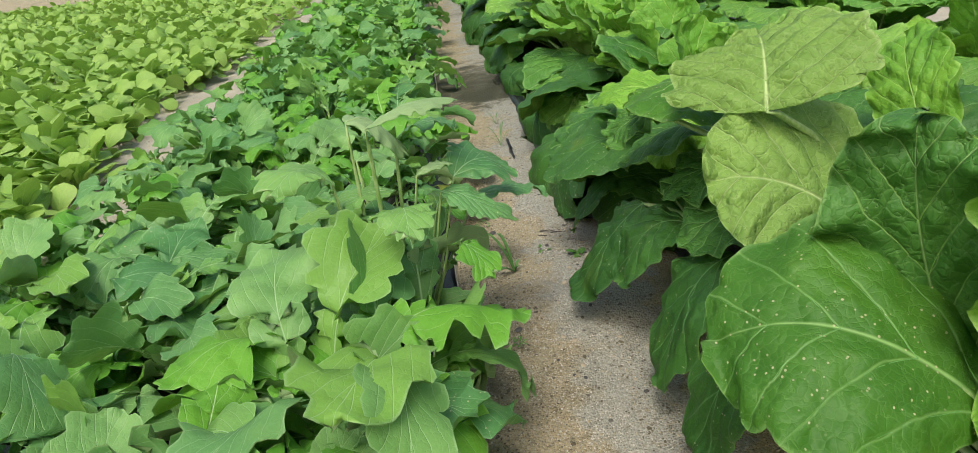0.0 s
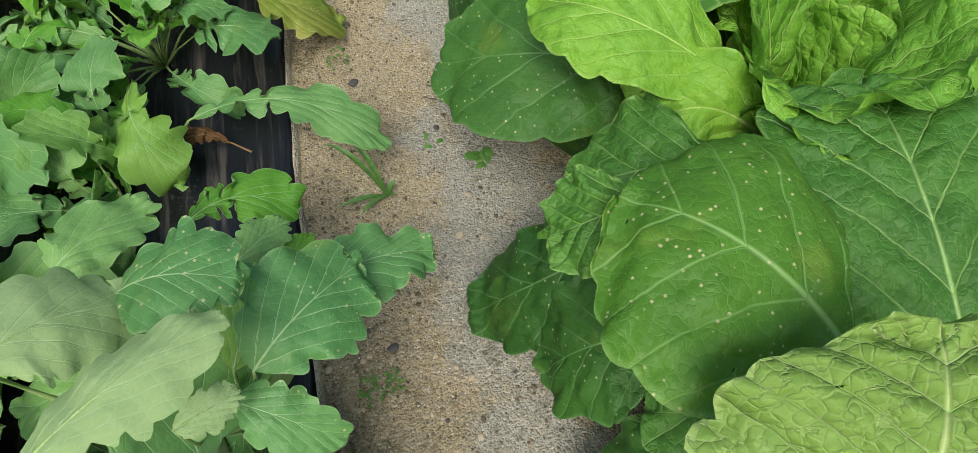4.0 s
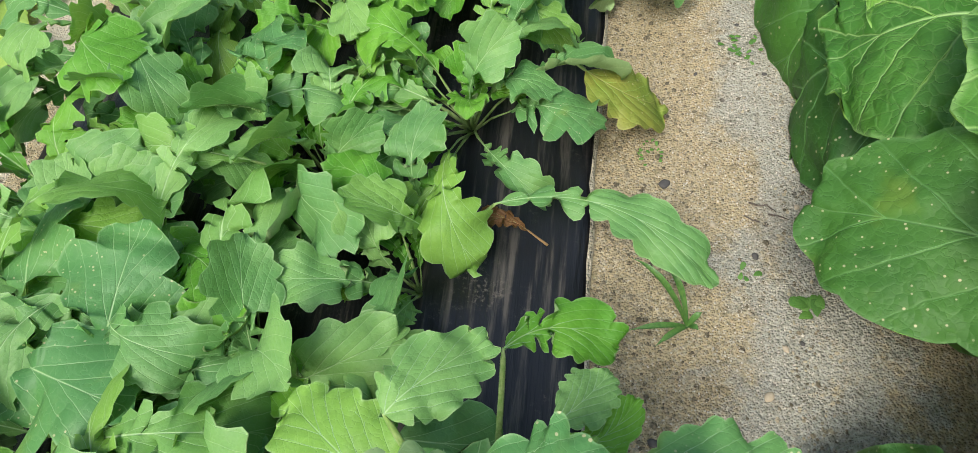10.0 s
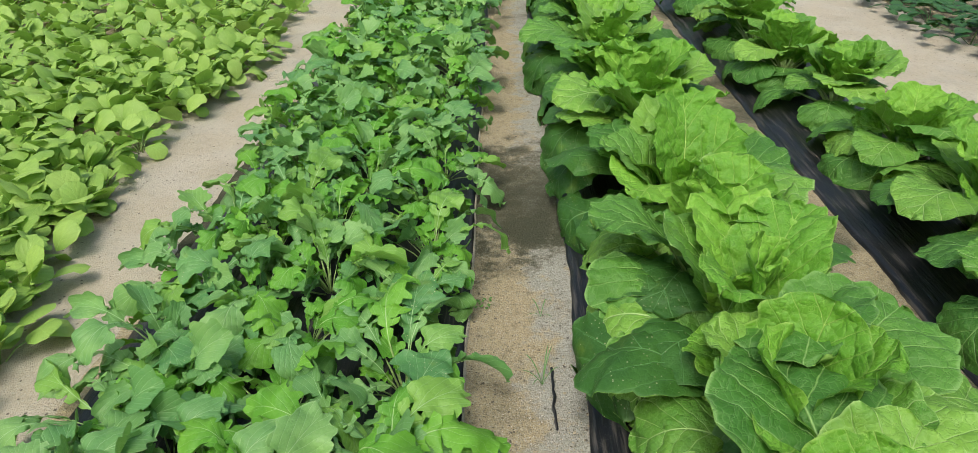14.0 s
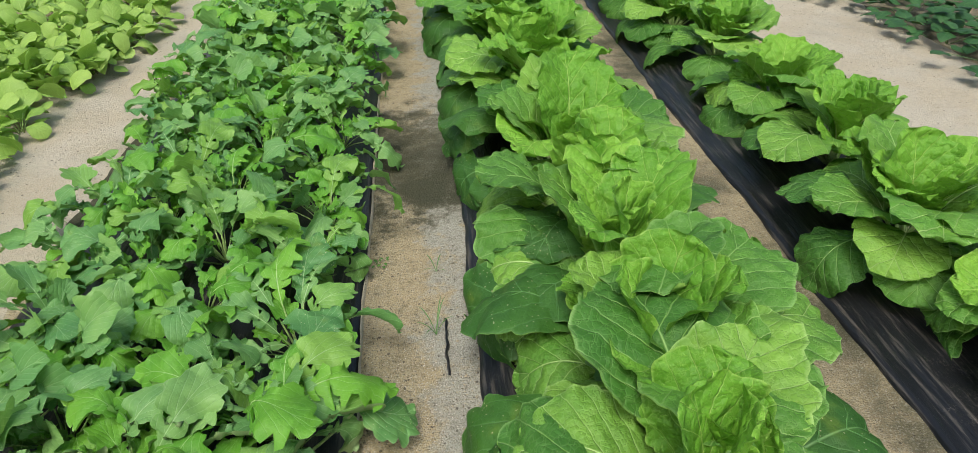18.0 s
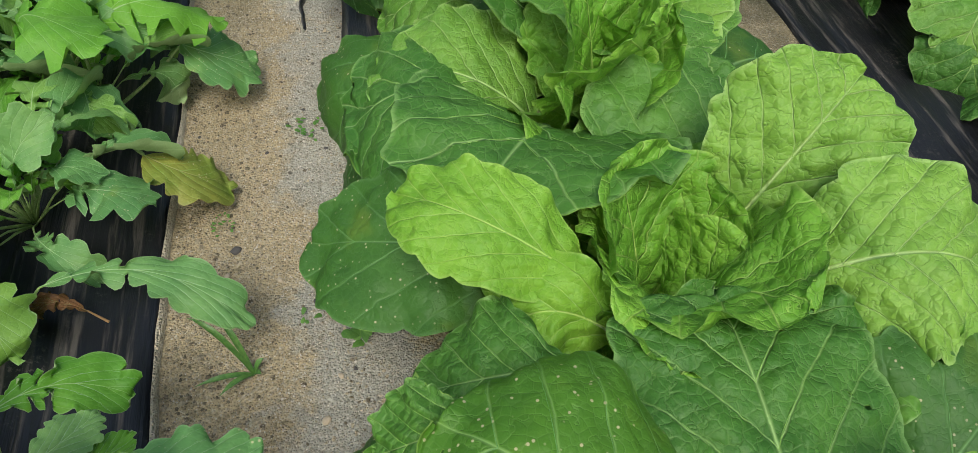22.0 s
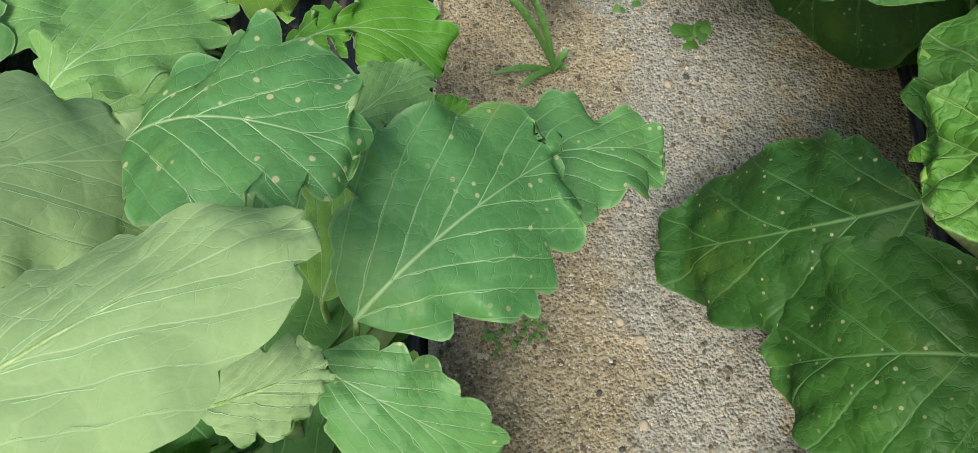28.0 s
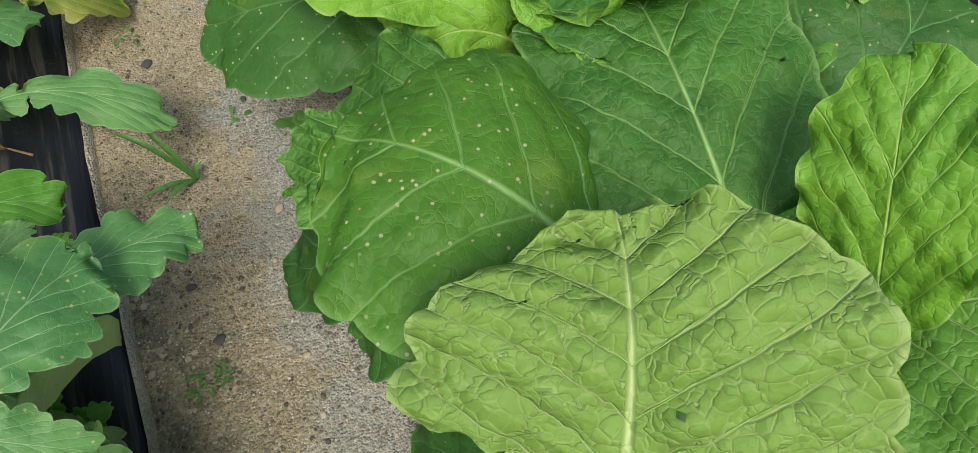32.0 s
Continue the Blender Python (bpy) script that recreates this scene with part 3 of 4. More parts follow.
        if np.linalg.norm(a) < 1e-3:
            a = np.cross(t, (0, 1, 0))
        a /= np.linalg.norm(a)
        b = np.cross(a, t)
        for q in range(sides):
            g = 2 * math.pi * q / sides
            verts.append(p + radii[k] * (math.cos(g) * a + math.sin(g) * flat * b))
    for k in range(len(pts) - 1):
        for q in range(sides):
            faces.append((k * sides + q, k * sides + (q + 1) % sides, (k + 1) * sides + (q + 1) % sides, (k + 1) * sides + q))
    faces.append(tuple(range(sides))[::-1])
    faces.append(tuple((len(pts) - 1) * sides + q for q in range(sides)))
    return mesh_of(name, verts, faces, [mat])


def part(name, mesh, parent, label="", at=None):
    """Links a mesh as one part under a thing or a part."""
    ob = new(name, mesh)
    ob.parent = parent
    if at is not None:
        ob.matrix_basis = at
    return tagged(ob, label) if label else ob


def thing(name, at, label, category, group=""):
    ob = new(name)
    ob.empty_display_size = 0.05
    ob.matrix_basis = at
    return tagged(ob, label, category, group)


class Leaf:
    """A leaf kind built once: a blade and its stalk, shared by many plants. It grows from the origin along +y, upper face +z."""

    def __init__(self, kind, seed, stem, length, width, lift, bend, mats, stalk, thick, fine=1.0, joined=False, thin=False, **more):
        a = radians(lift)
        base = np.array((0, stem * math.cos(a), stem * math.sin(a)))
        b = radians(lift - bend * 0.5)
        mid = base + np.array((0, math.cos(b), math.sin(b))) * length * 0.5
        e = radians(lift - bend * 1.6)
        tip = mid + np.array((0, math.cos(e), math.sin(e))) * length * 0.5
        ctrl = 2 * mid - 0.5 * (base + tip)
        up = (0, -math.sin(b), math.cos(b))
        nu, nv = {"radish": (9, 60), "paddle": (15, 18)}.get(kind, (17, 56))
        nu, nv = max(5, int(nu * fine)) | 1, max(5, int(nv * fine))
        self.blade = blade_mesh("leaf_blade", base, ctrl, tip, up, width, kind, mats, seed, nu=nu, nv=nv, single=joined or thin, **more)
        c, t = bezier(base, ctrl, tip, np.linspace(0, 0.82, 6))
        nor = np.cross(np.array((1, 0, 0)), t / np.linalg.norm(t, axis=1)[:, None])
        rib = c - nor * thick * 0.25
        # wide at the foot, thin at the tip of the midrib
        pts = np.concatenate([[(0, 0, -0.01)], [base * 0.55 + (0, 0, 0.004)], rib])
        rad = [thick, thick * 0.8] + list(thick * 0.42 * np.linspace(1, 0.22, 6) ** 1.6)
        self.stalk = stalk_mesh("leaf_stalk", pts, rad, stalk, sides=5 if joined else 7)
        self.joined = joined
        if not joined and kind not in ("paddle", "radish"):
            veins = vein_mesh("leaf_veins", self.blade, thick * 0.085, VEINS[mats[0].name], sides=3, pairs=3 if kind == "radish" else 4, n=8)
            self.stalk = join_meshes("leaf_stalk", [(self.stalk, Matrix()), (veins, Matrix())])
        if joined:
            self.blade = join_meshes("leaf_with_stalk", [(self.blade, Matrix()), (self.stalk, Matrix())])

    def grow(self, parent, m, label=""):
        b = part("leaf", self.blade, parent, label, m)
        if not self.joined:
            part("stalk", self.stalk, b)
        return b


def mesh_arrays(me):
    v = np.empty(len(me.vertices) * 3)
    me.vertices.foreach_get("co", v)
    return v.reshape(-1, 3), [tuple(p.vertices) for p in me.polygons], [p.material_index for p in me.polygons]


def uv_of(me):
    if not me.uv_layers:
        return np.zeros((len(me.vertices), 2))
    uv, index = np.empty(len(me.loops) * 2), np.empty(len(me.loops), int)
    me.uv_layers[0].data.foreach_get("uv", uv)
    me.loops.foreach_get("vertex_index", index)
    out = np.zeros((len(me.vertices), 2))
    out[index] = uv.reshape(-1, 2)
    return out


def join_meshes(name, items):
    """One mesh out of (mesh, matrix) pairs."""
    cache, mats, verts, faces, slots, uvs, n = {}, [], [], [], [], [], 0
    for me, m in items:
        if me.name not in cache:
            cache[me.name] = (*mesh_arrays(me), uv_of(me))
        v, f, sl, uv = cache[me.name]
        for mt in me.materials:
            if mt not in mats:
                mats.append(mt)
        order = [mats.index(mt) for mt in me.materials]
        a = np.array(m)
        verts.append(v @ a[:3, :3].T + a[:3, 3])
        faces += [tuple(q + n for q in p) for p in f]
        slots += [order[q] for q in sl]
        uvs.append(uv)
        n += len(v)
    return mesh_of(name, np.concatenate(verts), faces, mats, slots, np.concatenate(uvs))


def hero(plant, p0, mid, p2, width, normal, shape, mats, stalk, thick, seed, label="", flip=False, foot=(0, 0, 0), fine=1.0, **more):
    """A leaf of its own shape, by the places of its base, middle and tip; flip shows the underside."""
    org = np.array(plant.matrix_basis.translation)
    p0, mid, p2 = (np.array(p, float) - org for p in (p0, mid, p2))
    ctrl = 2 * mid - 0.5 * (p0 + p2)
    nor = np.array(normal, float)
    if flip:
        nor = -nor
    nu, nv = (27, 58) if shape in ("fan", "broad", "semi", "mustard") else (17, 54)
    ob = part("leaf", blade_mesh("leaf_blade", p0, ctrl, p2, nor, width, shape, mats, seed, nu=int(nu * fine) | 1, nv=int(nv * fine), **more), plant, label)
    c, t = bezier(p0, ctrl, p2, np.linspace(0, 0.86, 9))
    foot = np.array(foot, float) + 0.02 * np.array((math.sin(seed * 2.1), math.cos(seed * 2.1), 0))
    out = (p0 - foot) * (1, 1, 0)
    ahead, rise = (0.35, 0.88) if thick > 0.005 else (0.62, 0.45)
    bow = foot + ahead * out + np.array((0, 0, rise * (p0 - foot)[2]))
    stem, _ = bezier(foot, bow, p0, np.linspace(0, 0.95, 6))
    pts = np.concatenate([stem, c - nor / np.linalg.norm(nor) * thick * 0.3])
    rad = list(np.linspace(thick * 1.3, thick * 0.8, 6)) + list(thick * 0.46 * np.linspace(1, 0.20, 9) ** 1.7)
    part("stalk", stalk_mesh("leaf_stalk", pts, rad, stalk, sides=9), ob)
    part("vein", vein_mesh("leaf_veins", ob.data, thick * (0.052 if thick > 0.005 else 0.10), VEINS[mats[0].name], under=flip), ob)
    return ob


def spin(turn, tilt=0.0, roll=0.0, size=1.0, z=0.0):
    return Matrix.Translation((0, 0, z)) @ pose(0, 0, 0, 0, 0, turn) @ pose(0, 0, 0, tilt, roll, 0) @ Matrix.Scale(size, 4)


# ---- ground ----
X_PATH = 0.295     # the sand path runs between x = 0 and this
BED_L = -0.92      # far edge of the radish bed
BED_M = 0.86       # far edge of the mustard bed
BED_R = (1.26, 1.95)
Y0, Y1 = -2.4, 13.0


def sheet(name, xs, ys, height, mat, label, category, kind="structure"):
    verts = [(x, y, height(x, y)) for y in ys for x in xs]
    nx = len(xs)
    faces = [(j * nx + i, j * nx + i + 1, (j + 1) * nx + i + 1, (j + 1) * nx + i) for j in range(len(ys) - 1) for i in range(nx - 1)]
    return tagged(new(name, mesh_of(name, verts, faces, [mat])), label, category, kind=kind)


def rough_ground(x, y):
    return 0.010 * noise.noise((x * 2.1, y * 2.1, 0.0)) + 0.005 * noise.noise((x * 9, y * 9, 3.0)) - 0.004


near_x = [-60, -20, -8, -5] + [round(-3.5 + 0.05 * k, 3) for k in range(140)] + [4.5, 6, 10, 25, 60]
near_y = [-60, -20, -6, -3.5] + [round(-2.6 + 0.05 * k, 3) for k in range(180)] + [7, 8.5, 10, 13, 20, 40, 80]
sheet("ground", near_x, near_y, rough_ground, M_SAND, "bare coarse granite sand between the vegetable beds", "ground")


def sand_path(name, xa, xb, label):
    """A trodden strip of dry sand, a little over the ground."""
    n = 14
    xs = [xa + (xb - xa) * k / n for k in range(n + 1)]
    ys = [round(-2.5 + 0.06 * k, 3) for k in range(150)] + [7, 8, 10, 13, 16]

    def top(x, y):
        u = (x - xa) / (xb - xa)
        lift = min(1.0, 8 * min(u, 1 - u))
        return rough_ground(x, y) - 0.012 + lift * (0.018 + 0.006 * noise.noise((x * 6, y * 6, 9)))

    return sheet(name, xs, ys, top, M_DRYSAND, label, "path")


sand_path("path_left", -1.62, -0.90, "pale dry trodden sand path between two beds")
sand_path("path_right", 1.98, 3.1, "pale dry trodden sand path past the cabbages")


def film(name, xa, xb, h, label):
    """A bed under black film: the flanks dip into the sand, the rim wanders a little."""
    prof = [(0.0, -0.02), (0.0, 0.006), (0.03, 0.03), (0.12, 0.6), (0.25, 1.0), (0.5, 1.05), (0.75, 1.0), (0.88, 0.6), (0.97, 0.03), (1.0, 0.006), (1.0, -0.02)]
    fine = []
    for (a, b), (c, d) in zip(prof[:-1], prof[1:]):
        k = 1 if c - a < 0.02 else max(1, round((c - a) * (xb - xa) / 0.02))
        fine += [(a + (c - a) * q / k, b + (d - b) * q / k) for q in range(k)]
    fine.append(prof[-1])
    ys = [round(Y0 + 0.04 * k, 3) for k in range(int(8.4 / 0.04))] + [6.5, 7, 8, 9, 10, 11, 12, Y1]
    verts, nx = [], len(fine)
    wild = 0.35 if name == "mulch_film_radish" else 1.0
    for y in ys:
        for u, z in fine:
            q = xa + (5 if u > 0.5 else 0)
            if name == "mulch_film_mustard" and u < 0.5:
                rag = 0.24 + 0.05 * noise.noise((x0 * 20, 0, 0)) if (x0 := xa + u) else 0
                start = min(1.0, max(0.0, (y - rag + 0.04) / 0.08))
                u = u + (0.34 - 0.68 * u) * (1 - start) * 0.9
            rim = (0.022 * noise.noise((y * 2.3, q, 1.0)) + 0.012 * noise.noise((y * 9, q, 1.0))) * wild
            x = xa + (xb - xa) * u + rim * (1 if min(u, 1 - u) < 0.05 else 0.4)
            zz = z if z <= 0.01 else max(z * h, 0.010)
            zz += (0.006 * noise.noise((x * 14, y * 2.5, 2)) + 0.004 * noise.noise((x * 45, y * 4, 7))) * (1 if z > 0.02 else 0.3)
            verts.append((x, y, zz))
    faces = [(j * nx + i, j * nx + i + 1, (j + 1) * nx + i + 1, (j + 1) * nx + i) for j in range(len(ys) - 1) for i in range(nx - 1)]
    return tagged(new(name, mesh_of(name, verts, faces, [M_FILM])), label, "mulch film", kind="structure")


film("mulch_film_radish", BED_L, 0.0, 0.035, "black plastic mulch film over the radish bed, dusted with sand")
film("mulch_film_mustard", X_PATH, BED_M, 0.04, "black plastic mulch film over the mustard bed, torn at the rim")
film("mulch_film_cabbage", BED_R[0], BED_R[1], 0.04, "creased black plastic mulch film over the cabbage bed")


def film_rim():
    """The sandy lip of the radish film, where it is tucked into the path."""
    verts, ys = [], [round(Y0 + 0.03 * k, 3) for k in range(290)]
    for y in ys:
        x = 0.0 + (0.022 * noise.noise((y * 2.3, BED_L + 5, 1.0)) + 0.012 * noise.noise((y * 9, BED_L + 5, 1.0))) * 0.35
        w = 0.0035 + 0.003 * noise.noise((y * 12, 3, 3)) + 0.002 * noise.noise((y * 40, 3, 3))
        verts += [(x - w, y, 0.0125), (x + 0.001, y, 0.011), (x + 0.003, y, -0.01)]
    faces = [(3 * k + q, 3 * k + q + 1, 3 * k + q + 4, 3 * k + q + 3) for k in range(len(ys) - 1) for q in (0, 1)]
    return tagged(new("mulch_film_rim", mesh_of("mulch_film_rim", verts, faces, [M_DRYSAND])), "pale sandy lip along the rim of the black film", "mulch film", kind="structure")


film_rim()
BEDZ = 0.03

# ---- leaf kinds ----
UP = (M_MUST, M_MUSTU)
PALE = (M_MUSTP, M_MUSTU)
OLD = (M_MUSTD, M_MUSTU)
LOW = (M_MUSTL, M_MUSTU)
ROWUP = (M_ROW, M_MUSTU)
ROWDEEP = (M_ROWG, M_MUSTU)


def mustard_kinds(fine, joined, old=LOW, deep=ROWDEEP):
    inner = [Leaf("mustard", 20 + k, 0.09, 0.19 + 0.02 * (k % 3), 0.165 + 0.02 * (k % 2), 84 - 6 * k, 12 + 9 * k, (M_MUSTI, M_MUSTU), M_STALKM, 0.008, fine, joined, thin=True, fold=0.18, droop=-0.22, ruffle=0.055, waves=3.5 + k % 3, blister=0.006, twist=14 * (k - 1.5), sway=0.06) for k in range(4)]
    middle = [Leaf("mustard" if k % 2 else "fan", 40 + k, 0.12, 0.20 + 0.02 * (k % 3), 0.215 + 0.025 * (k % 2), 70 - 7 * k, 26 + 9 * k, (ROWUP, deep, ROWUP, deep, ROWUP)[k], M_STALKM, 0.009, fine, joined, thin=k in (0, 2), fold=0.12 - 0.03 * k, droop=-0.10 + 0.06 * k, ruffle=0.036, waves=4.4 + 0.8 * (k % 3), blister=0.005, twist=10 * (k - 2), sway=0.05, pleat=0.016) for k in range(5)]
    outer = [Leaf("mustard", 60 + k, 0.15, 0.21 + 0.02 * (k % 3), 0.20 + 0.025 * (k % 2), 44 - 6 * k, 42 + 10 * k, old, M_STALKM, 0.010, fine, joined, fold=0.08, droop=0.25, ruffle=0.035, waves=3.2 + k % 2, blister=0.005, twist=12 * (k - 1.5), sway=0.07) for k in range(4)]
    return inner, middle, outer


MUST = mustard_kinds(0.76, False)
MUST_FAR = mustard_kinds(0.72, True)
CAB = mustard_kinds(0.72, False, ROWDEEP, ROWUP)
CAB_FAR = mustard_kinds(0.62, True, ROWDEEP, ROWUP)


def mustard_plant(x, y, size, seed, label, group, far=False, spread=1.0, name="mustard_plant", skip=None, counts=(7, 10, 7)):
    """A loose rosette: upright crinkled heart leaves, broad leaves round them, old dark ones leaning on the ground. skip: turns that stay free."""
    r = random.Random(seed)
    ob = thing(name, pose(x, y, BEDZ, 0, 0, 0), label, "leaf vegetable", group)
    a = r.uniform(0, 360)
    for ring, (kinds, count, tilt) in enumerate(zip((CAB_FAR if far else CAB) if name == "cabbage_plant" else MUST_FAR if far else MUST, counts, (4, 0, -2))):
        for k in range(count):
            g = (a + 137.5 * k + r.uniform(-9, 9) + ring * 61) % 360
            s = size * r.uniform(0.84, 1.12)
            m = spin(g, tilt + r.uniform(-6, 6) - (spread - 1) * 18, r.uniform(-9, 9), s)
            kind = r.choice(kinds)
            if skip and ring > 0 and skip[0] <= g <= skip[1]:
                continue
            kind.grow(ob, Matrix.Translation((0, 0, 0.01)) @ m, "dark old spotted outer leaf" if ring == 2 and name == "mustard_plant" else "")
    return ob


def radish_kinds(fine, joined):
    big = [Leaf("radish", 80 + k, 0.10 + 0.02 * (k % 4), 0.19 + 0.015 * (k % 4), 0.095 + 0.014 * (k % 3), 78 - 5 * k, 34 + 11 * (k % 5), (M_RADS if k == 5 else M_RADY if k == 2 else M_RAD, M_RADU), M_STALKR, 0.0042, fine, joined, thin=k not in (1, 4, 6), fold=0.35 - 0.15 * (k % 4), droop=0.30 * (k % 3) - 0.1, ruffle=0.10 + 0.04 * (k % 2), waves=2.4 + k % 3, blister=0.004, roll=(0.8 if k == 6 else 0.0), twist=34 * ((k % 4) - 1.5), sway=0.22) for k in range(8)]
    small = [Leaf("radish", 120 + k, 0.07, 0.11 + 0.015 * k, 0.065, 80 - 6 * k, 30 + 10 * k, (M_RADY, M_RADU), M_STALKR, 0.003, fine * 0.8, joined, fold=0.3, droop=0.0, ruffle=0.14, waves=4, blister=0.003, sway=0.2) for k in range(3)]
    return big, small


RAD = radish_kinds(0.66, False)
RAD_FAR = radish_kinds(0.58, True)
L_R = "blue-green radish plant with notched leaves, growing through black film"
G_R = "radish plants in the bed"


def radish_plant(x, y, size, seed, far=False, counts=(10, 5), skip=None):
    r = random.Random(seed)
    ob = thing("radish_plant", pose(x, y, BEDZ, 0, 0, 0), L_R, "root vegetable", G_R)
    a = r.uniform(0, 360)
    for ring, (kinds, count) in enumerate(zip(RAD_FAR if far else RAD, counts)):
        for k in range(count):
            g = (a + 137.5 * k + r.uniform(-15, 15) + 60 * ring) % 360
            m = spin(g, r.uniform(-14, 12), r.uniform(-28, 28), size * r.uniform(0.75, 1.15))
            kind = r.choice(kinds)
            if skip and skip[0] <= g <= skip[1]:
                continue
            kind.grow(ob, m)
    return ob


# ---- the mustard row ----
G_M = "mustard plants in the row"
L_M = "bright green crinkled mustard plant, full leafy rosette on black film"
near_row = [(0.58, -1.16), (0.58, -0.80), (0.62, -0.44), (0.62, -0.03), (0.64, 0.30), (0.65, 0.62), (0.67, 0.95), (0.64, 1.27)]
ROW = []
for k in range(26):
    r = random.Random(500 + k)
    x, y = near_row[k] if k < 8 else (0.64 + r.uniform(-0.04, 0.04), 1.27 + 0.34 * (k - 7) + r.uniform(-0.04, 0.04))
    skip = {1: (25, 150), 2: (20, 160), 3: (55, 215)}.get(k)
    ROW.append(mustard_plant(x, y, r.uniform(0.95, 1.1) + (0.34 if k > 3 else 0.22 if k == 3 else 0.0), 900 + k, L_M, G_M, far=y > 1.4, skip=skip, counts=(9, 11, 7) if k < 4 else (6, 9, 7)))


def mleaf(plant, p0, mid, p2, width, normal, mats, seed, label="", thick=0.008, shape="fan", foot=(0, 0, 0.0), **more):
    kw = dict(fold=0.06, droop=0.12, ruffle=0.045, waves=3.4, blister=0.005)
    kw.update(more)
    return hero(plant, p0, mid, p2, width, normal, shape, mats, M_STALKM, thick, seed, label, foot=foot, **kw)


m1, m2, m3 = ROW[1], ROW[2], ROW[3]
# the plant beside which the camera stoops: broad pale leaves over old spotted ones
mleaf(m2, (0.452, -0.374, 0.398), (0.386, -0.292, 0.444), (0.316, -0.226, 0.418), 0.272, (-0.10, -0.08, 1.0), OLD, 1, "dark green old leaf with pale insect spots", 0.007, shape="broad", droop=0.10, ruffle=0.03, slump=0.55, holes=4, skew=0.12)
mleaf(m2, (0.454, -0.159, 0.325), (0.385, -0.161, 0.335), (0.314, -0.140, 0.275), 0.18, (-0.28, 0.12, 0.95), ROWDEEP, 2)
mleaf(m2, (0.345, -0.213, 0.385), (0.304, -0.220, 0.375), (0.269, -0.214, 0.34), 0.095, (-0.45, -0.20, 0.87), ROWDEEP, 3, ruffle=0.1)
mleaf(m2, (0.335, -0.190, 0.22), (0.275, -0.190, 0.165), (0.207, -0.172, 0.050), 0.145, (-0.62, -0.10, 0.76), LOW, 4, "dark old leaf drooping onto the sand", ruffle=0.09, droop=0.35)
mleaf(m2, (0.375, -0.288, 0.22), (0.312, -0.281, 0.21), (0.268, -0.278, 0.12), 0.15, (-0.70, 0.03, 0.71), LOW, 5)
mleaf(m2, (0.397, -0.492, 0.450), (0.416, -0.436, 0.508), (0.434, -0.378, 0.518), 0.245, (-0.40, -0.40, 0.82), PALE, 6, "broad pale fan-shaped leaf with raised net of veins", shape="semi", ruffle=0.04, droop=0.06, blister=0.005, holes=5, pleat=0.02)
# a brighter leaf in truth; the darker green puts its shade into the colour
mleaf(m2, (0.588, -0.392, 0.312), (0.592, -0.240, 0.358), (0.606, -0.108, 0.338), 0.255, (-0.05, -0.20, 0.97), ROWDEEP, 7, "broad green leaf with a few insect holes", shape="broad", droop=0.15, ruffle=0.05, holes=6, pleat=0.012)
mleaf(m2, (0.640, -0.470, 0.330), (0.630, -0.410, 0.430), (0.670, -0.330, 0.480), 0.12, (-0.70, 0.10, 0.70), UP, 8, ruffle=0.08)
mleaf(m1, (0.512, -0.520, 0.285), (0.415, -0.522, 0.365), (0.318, -0.505, 0.378), 0.290, (0.15, -0.75, 0.64), PALE, 9, "broad pale fan-shaped leaf with raised net of veins", shape="semi", droop=0.12, ruffle=0.05, blister=0.005, pleat=0.02)
mleaf(m2, (0.500, -0.310, 0.270), (0.430, -0.272, 0.300), (0.350, -0.238, 0.255), 0.19, (-0.30, 0.05, 0.95), ROWDEEP, 51, ruffle=0.07)
mleaf(m2, (0.490, -0.405, 0.250), (0.420, -0.385, 0.275), (0.340, -0.355, 0.225), 0.18, (-0.35, -0.05, 0.93), ROWDEEP, 52, ruffle=0.07)
mleaf(m1, (0.470, -0.800, 0.240), (0.345, -0.757, 0.325), (0.250, -0.690, 0.280), 0.25, (-0.15, -0.45, 0.88), OLD, 10, "large dark green leaf with a thick pale midrib", 0.010)
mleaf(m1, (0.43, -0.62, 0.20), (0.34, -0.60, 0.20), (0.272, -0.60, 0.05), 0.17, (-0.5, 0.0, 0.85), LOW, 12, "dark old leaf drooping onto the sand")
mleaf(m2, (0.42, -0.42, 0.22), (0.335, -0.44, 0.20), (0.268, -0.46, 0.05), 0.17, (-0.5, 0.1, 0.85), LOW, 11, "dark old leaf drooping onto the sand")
mleaf(m1, (0.500, -0.730, 0.22), (0.440, -0.720, 0.37), (0.425, -0.710, 0.500), 0.165, (-0.75, -0.60, 0.25), ROWDEEP, 24, "glossy green upright leaf with a frilled rim", ruffle=0.15, fold=0.3, waves=4)
mleaf(m1, (0.560, -0.800, 0.22), (0.500, -0.820, 0.40), (0.470, -0.800, 0.520), 0.17, (-0.35, -0.90, 0.25), UP, 27, "glossy yellow-green upright leaf with a frilled rim", ruffle=0.15, fold=0.3, waves=4)
mleaf(m2, (0.660, -0.370, 0.20), (0.750, -0.300, 0.33), (0.850, -0.230, 0.36), 0.22, (-0.35, -0.30, 0.88), LOW, 25)
mleaf(m2, (0.660, -0.440, 0.16), (0.760, -0.420, 0.25), (0.870, -0.390, 0.24), 0.22, (0.10, -0.20, 0.97), LOW, 26)
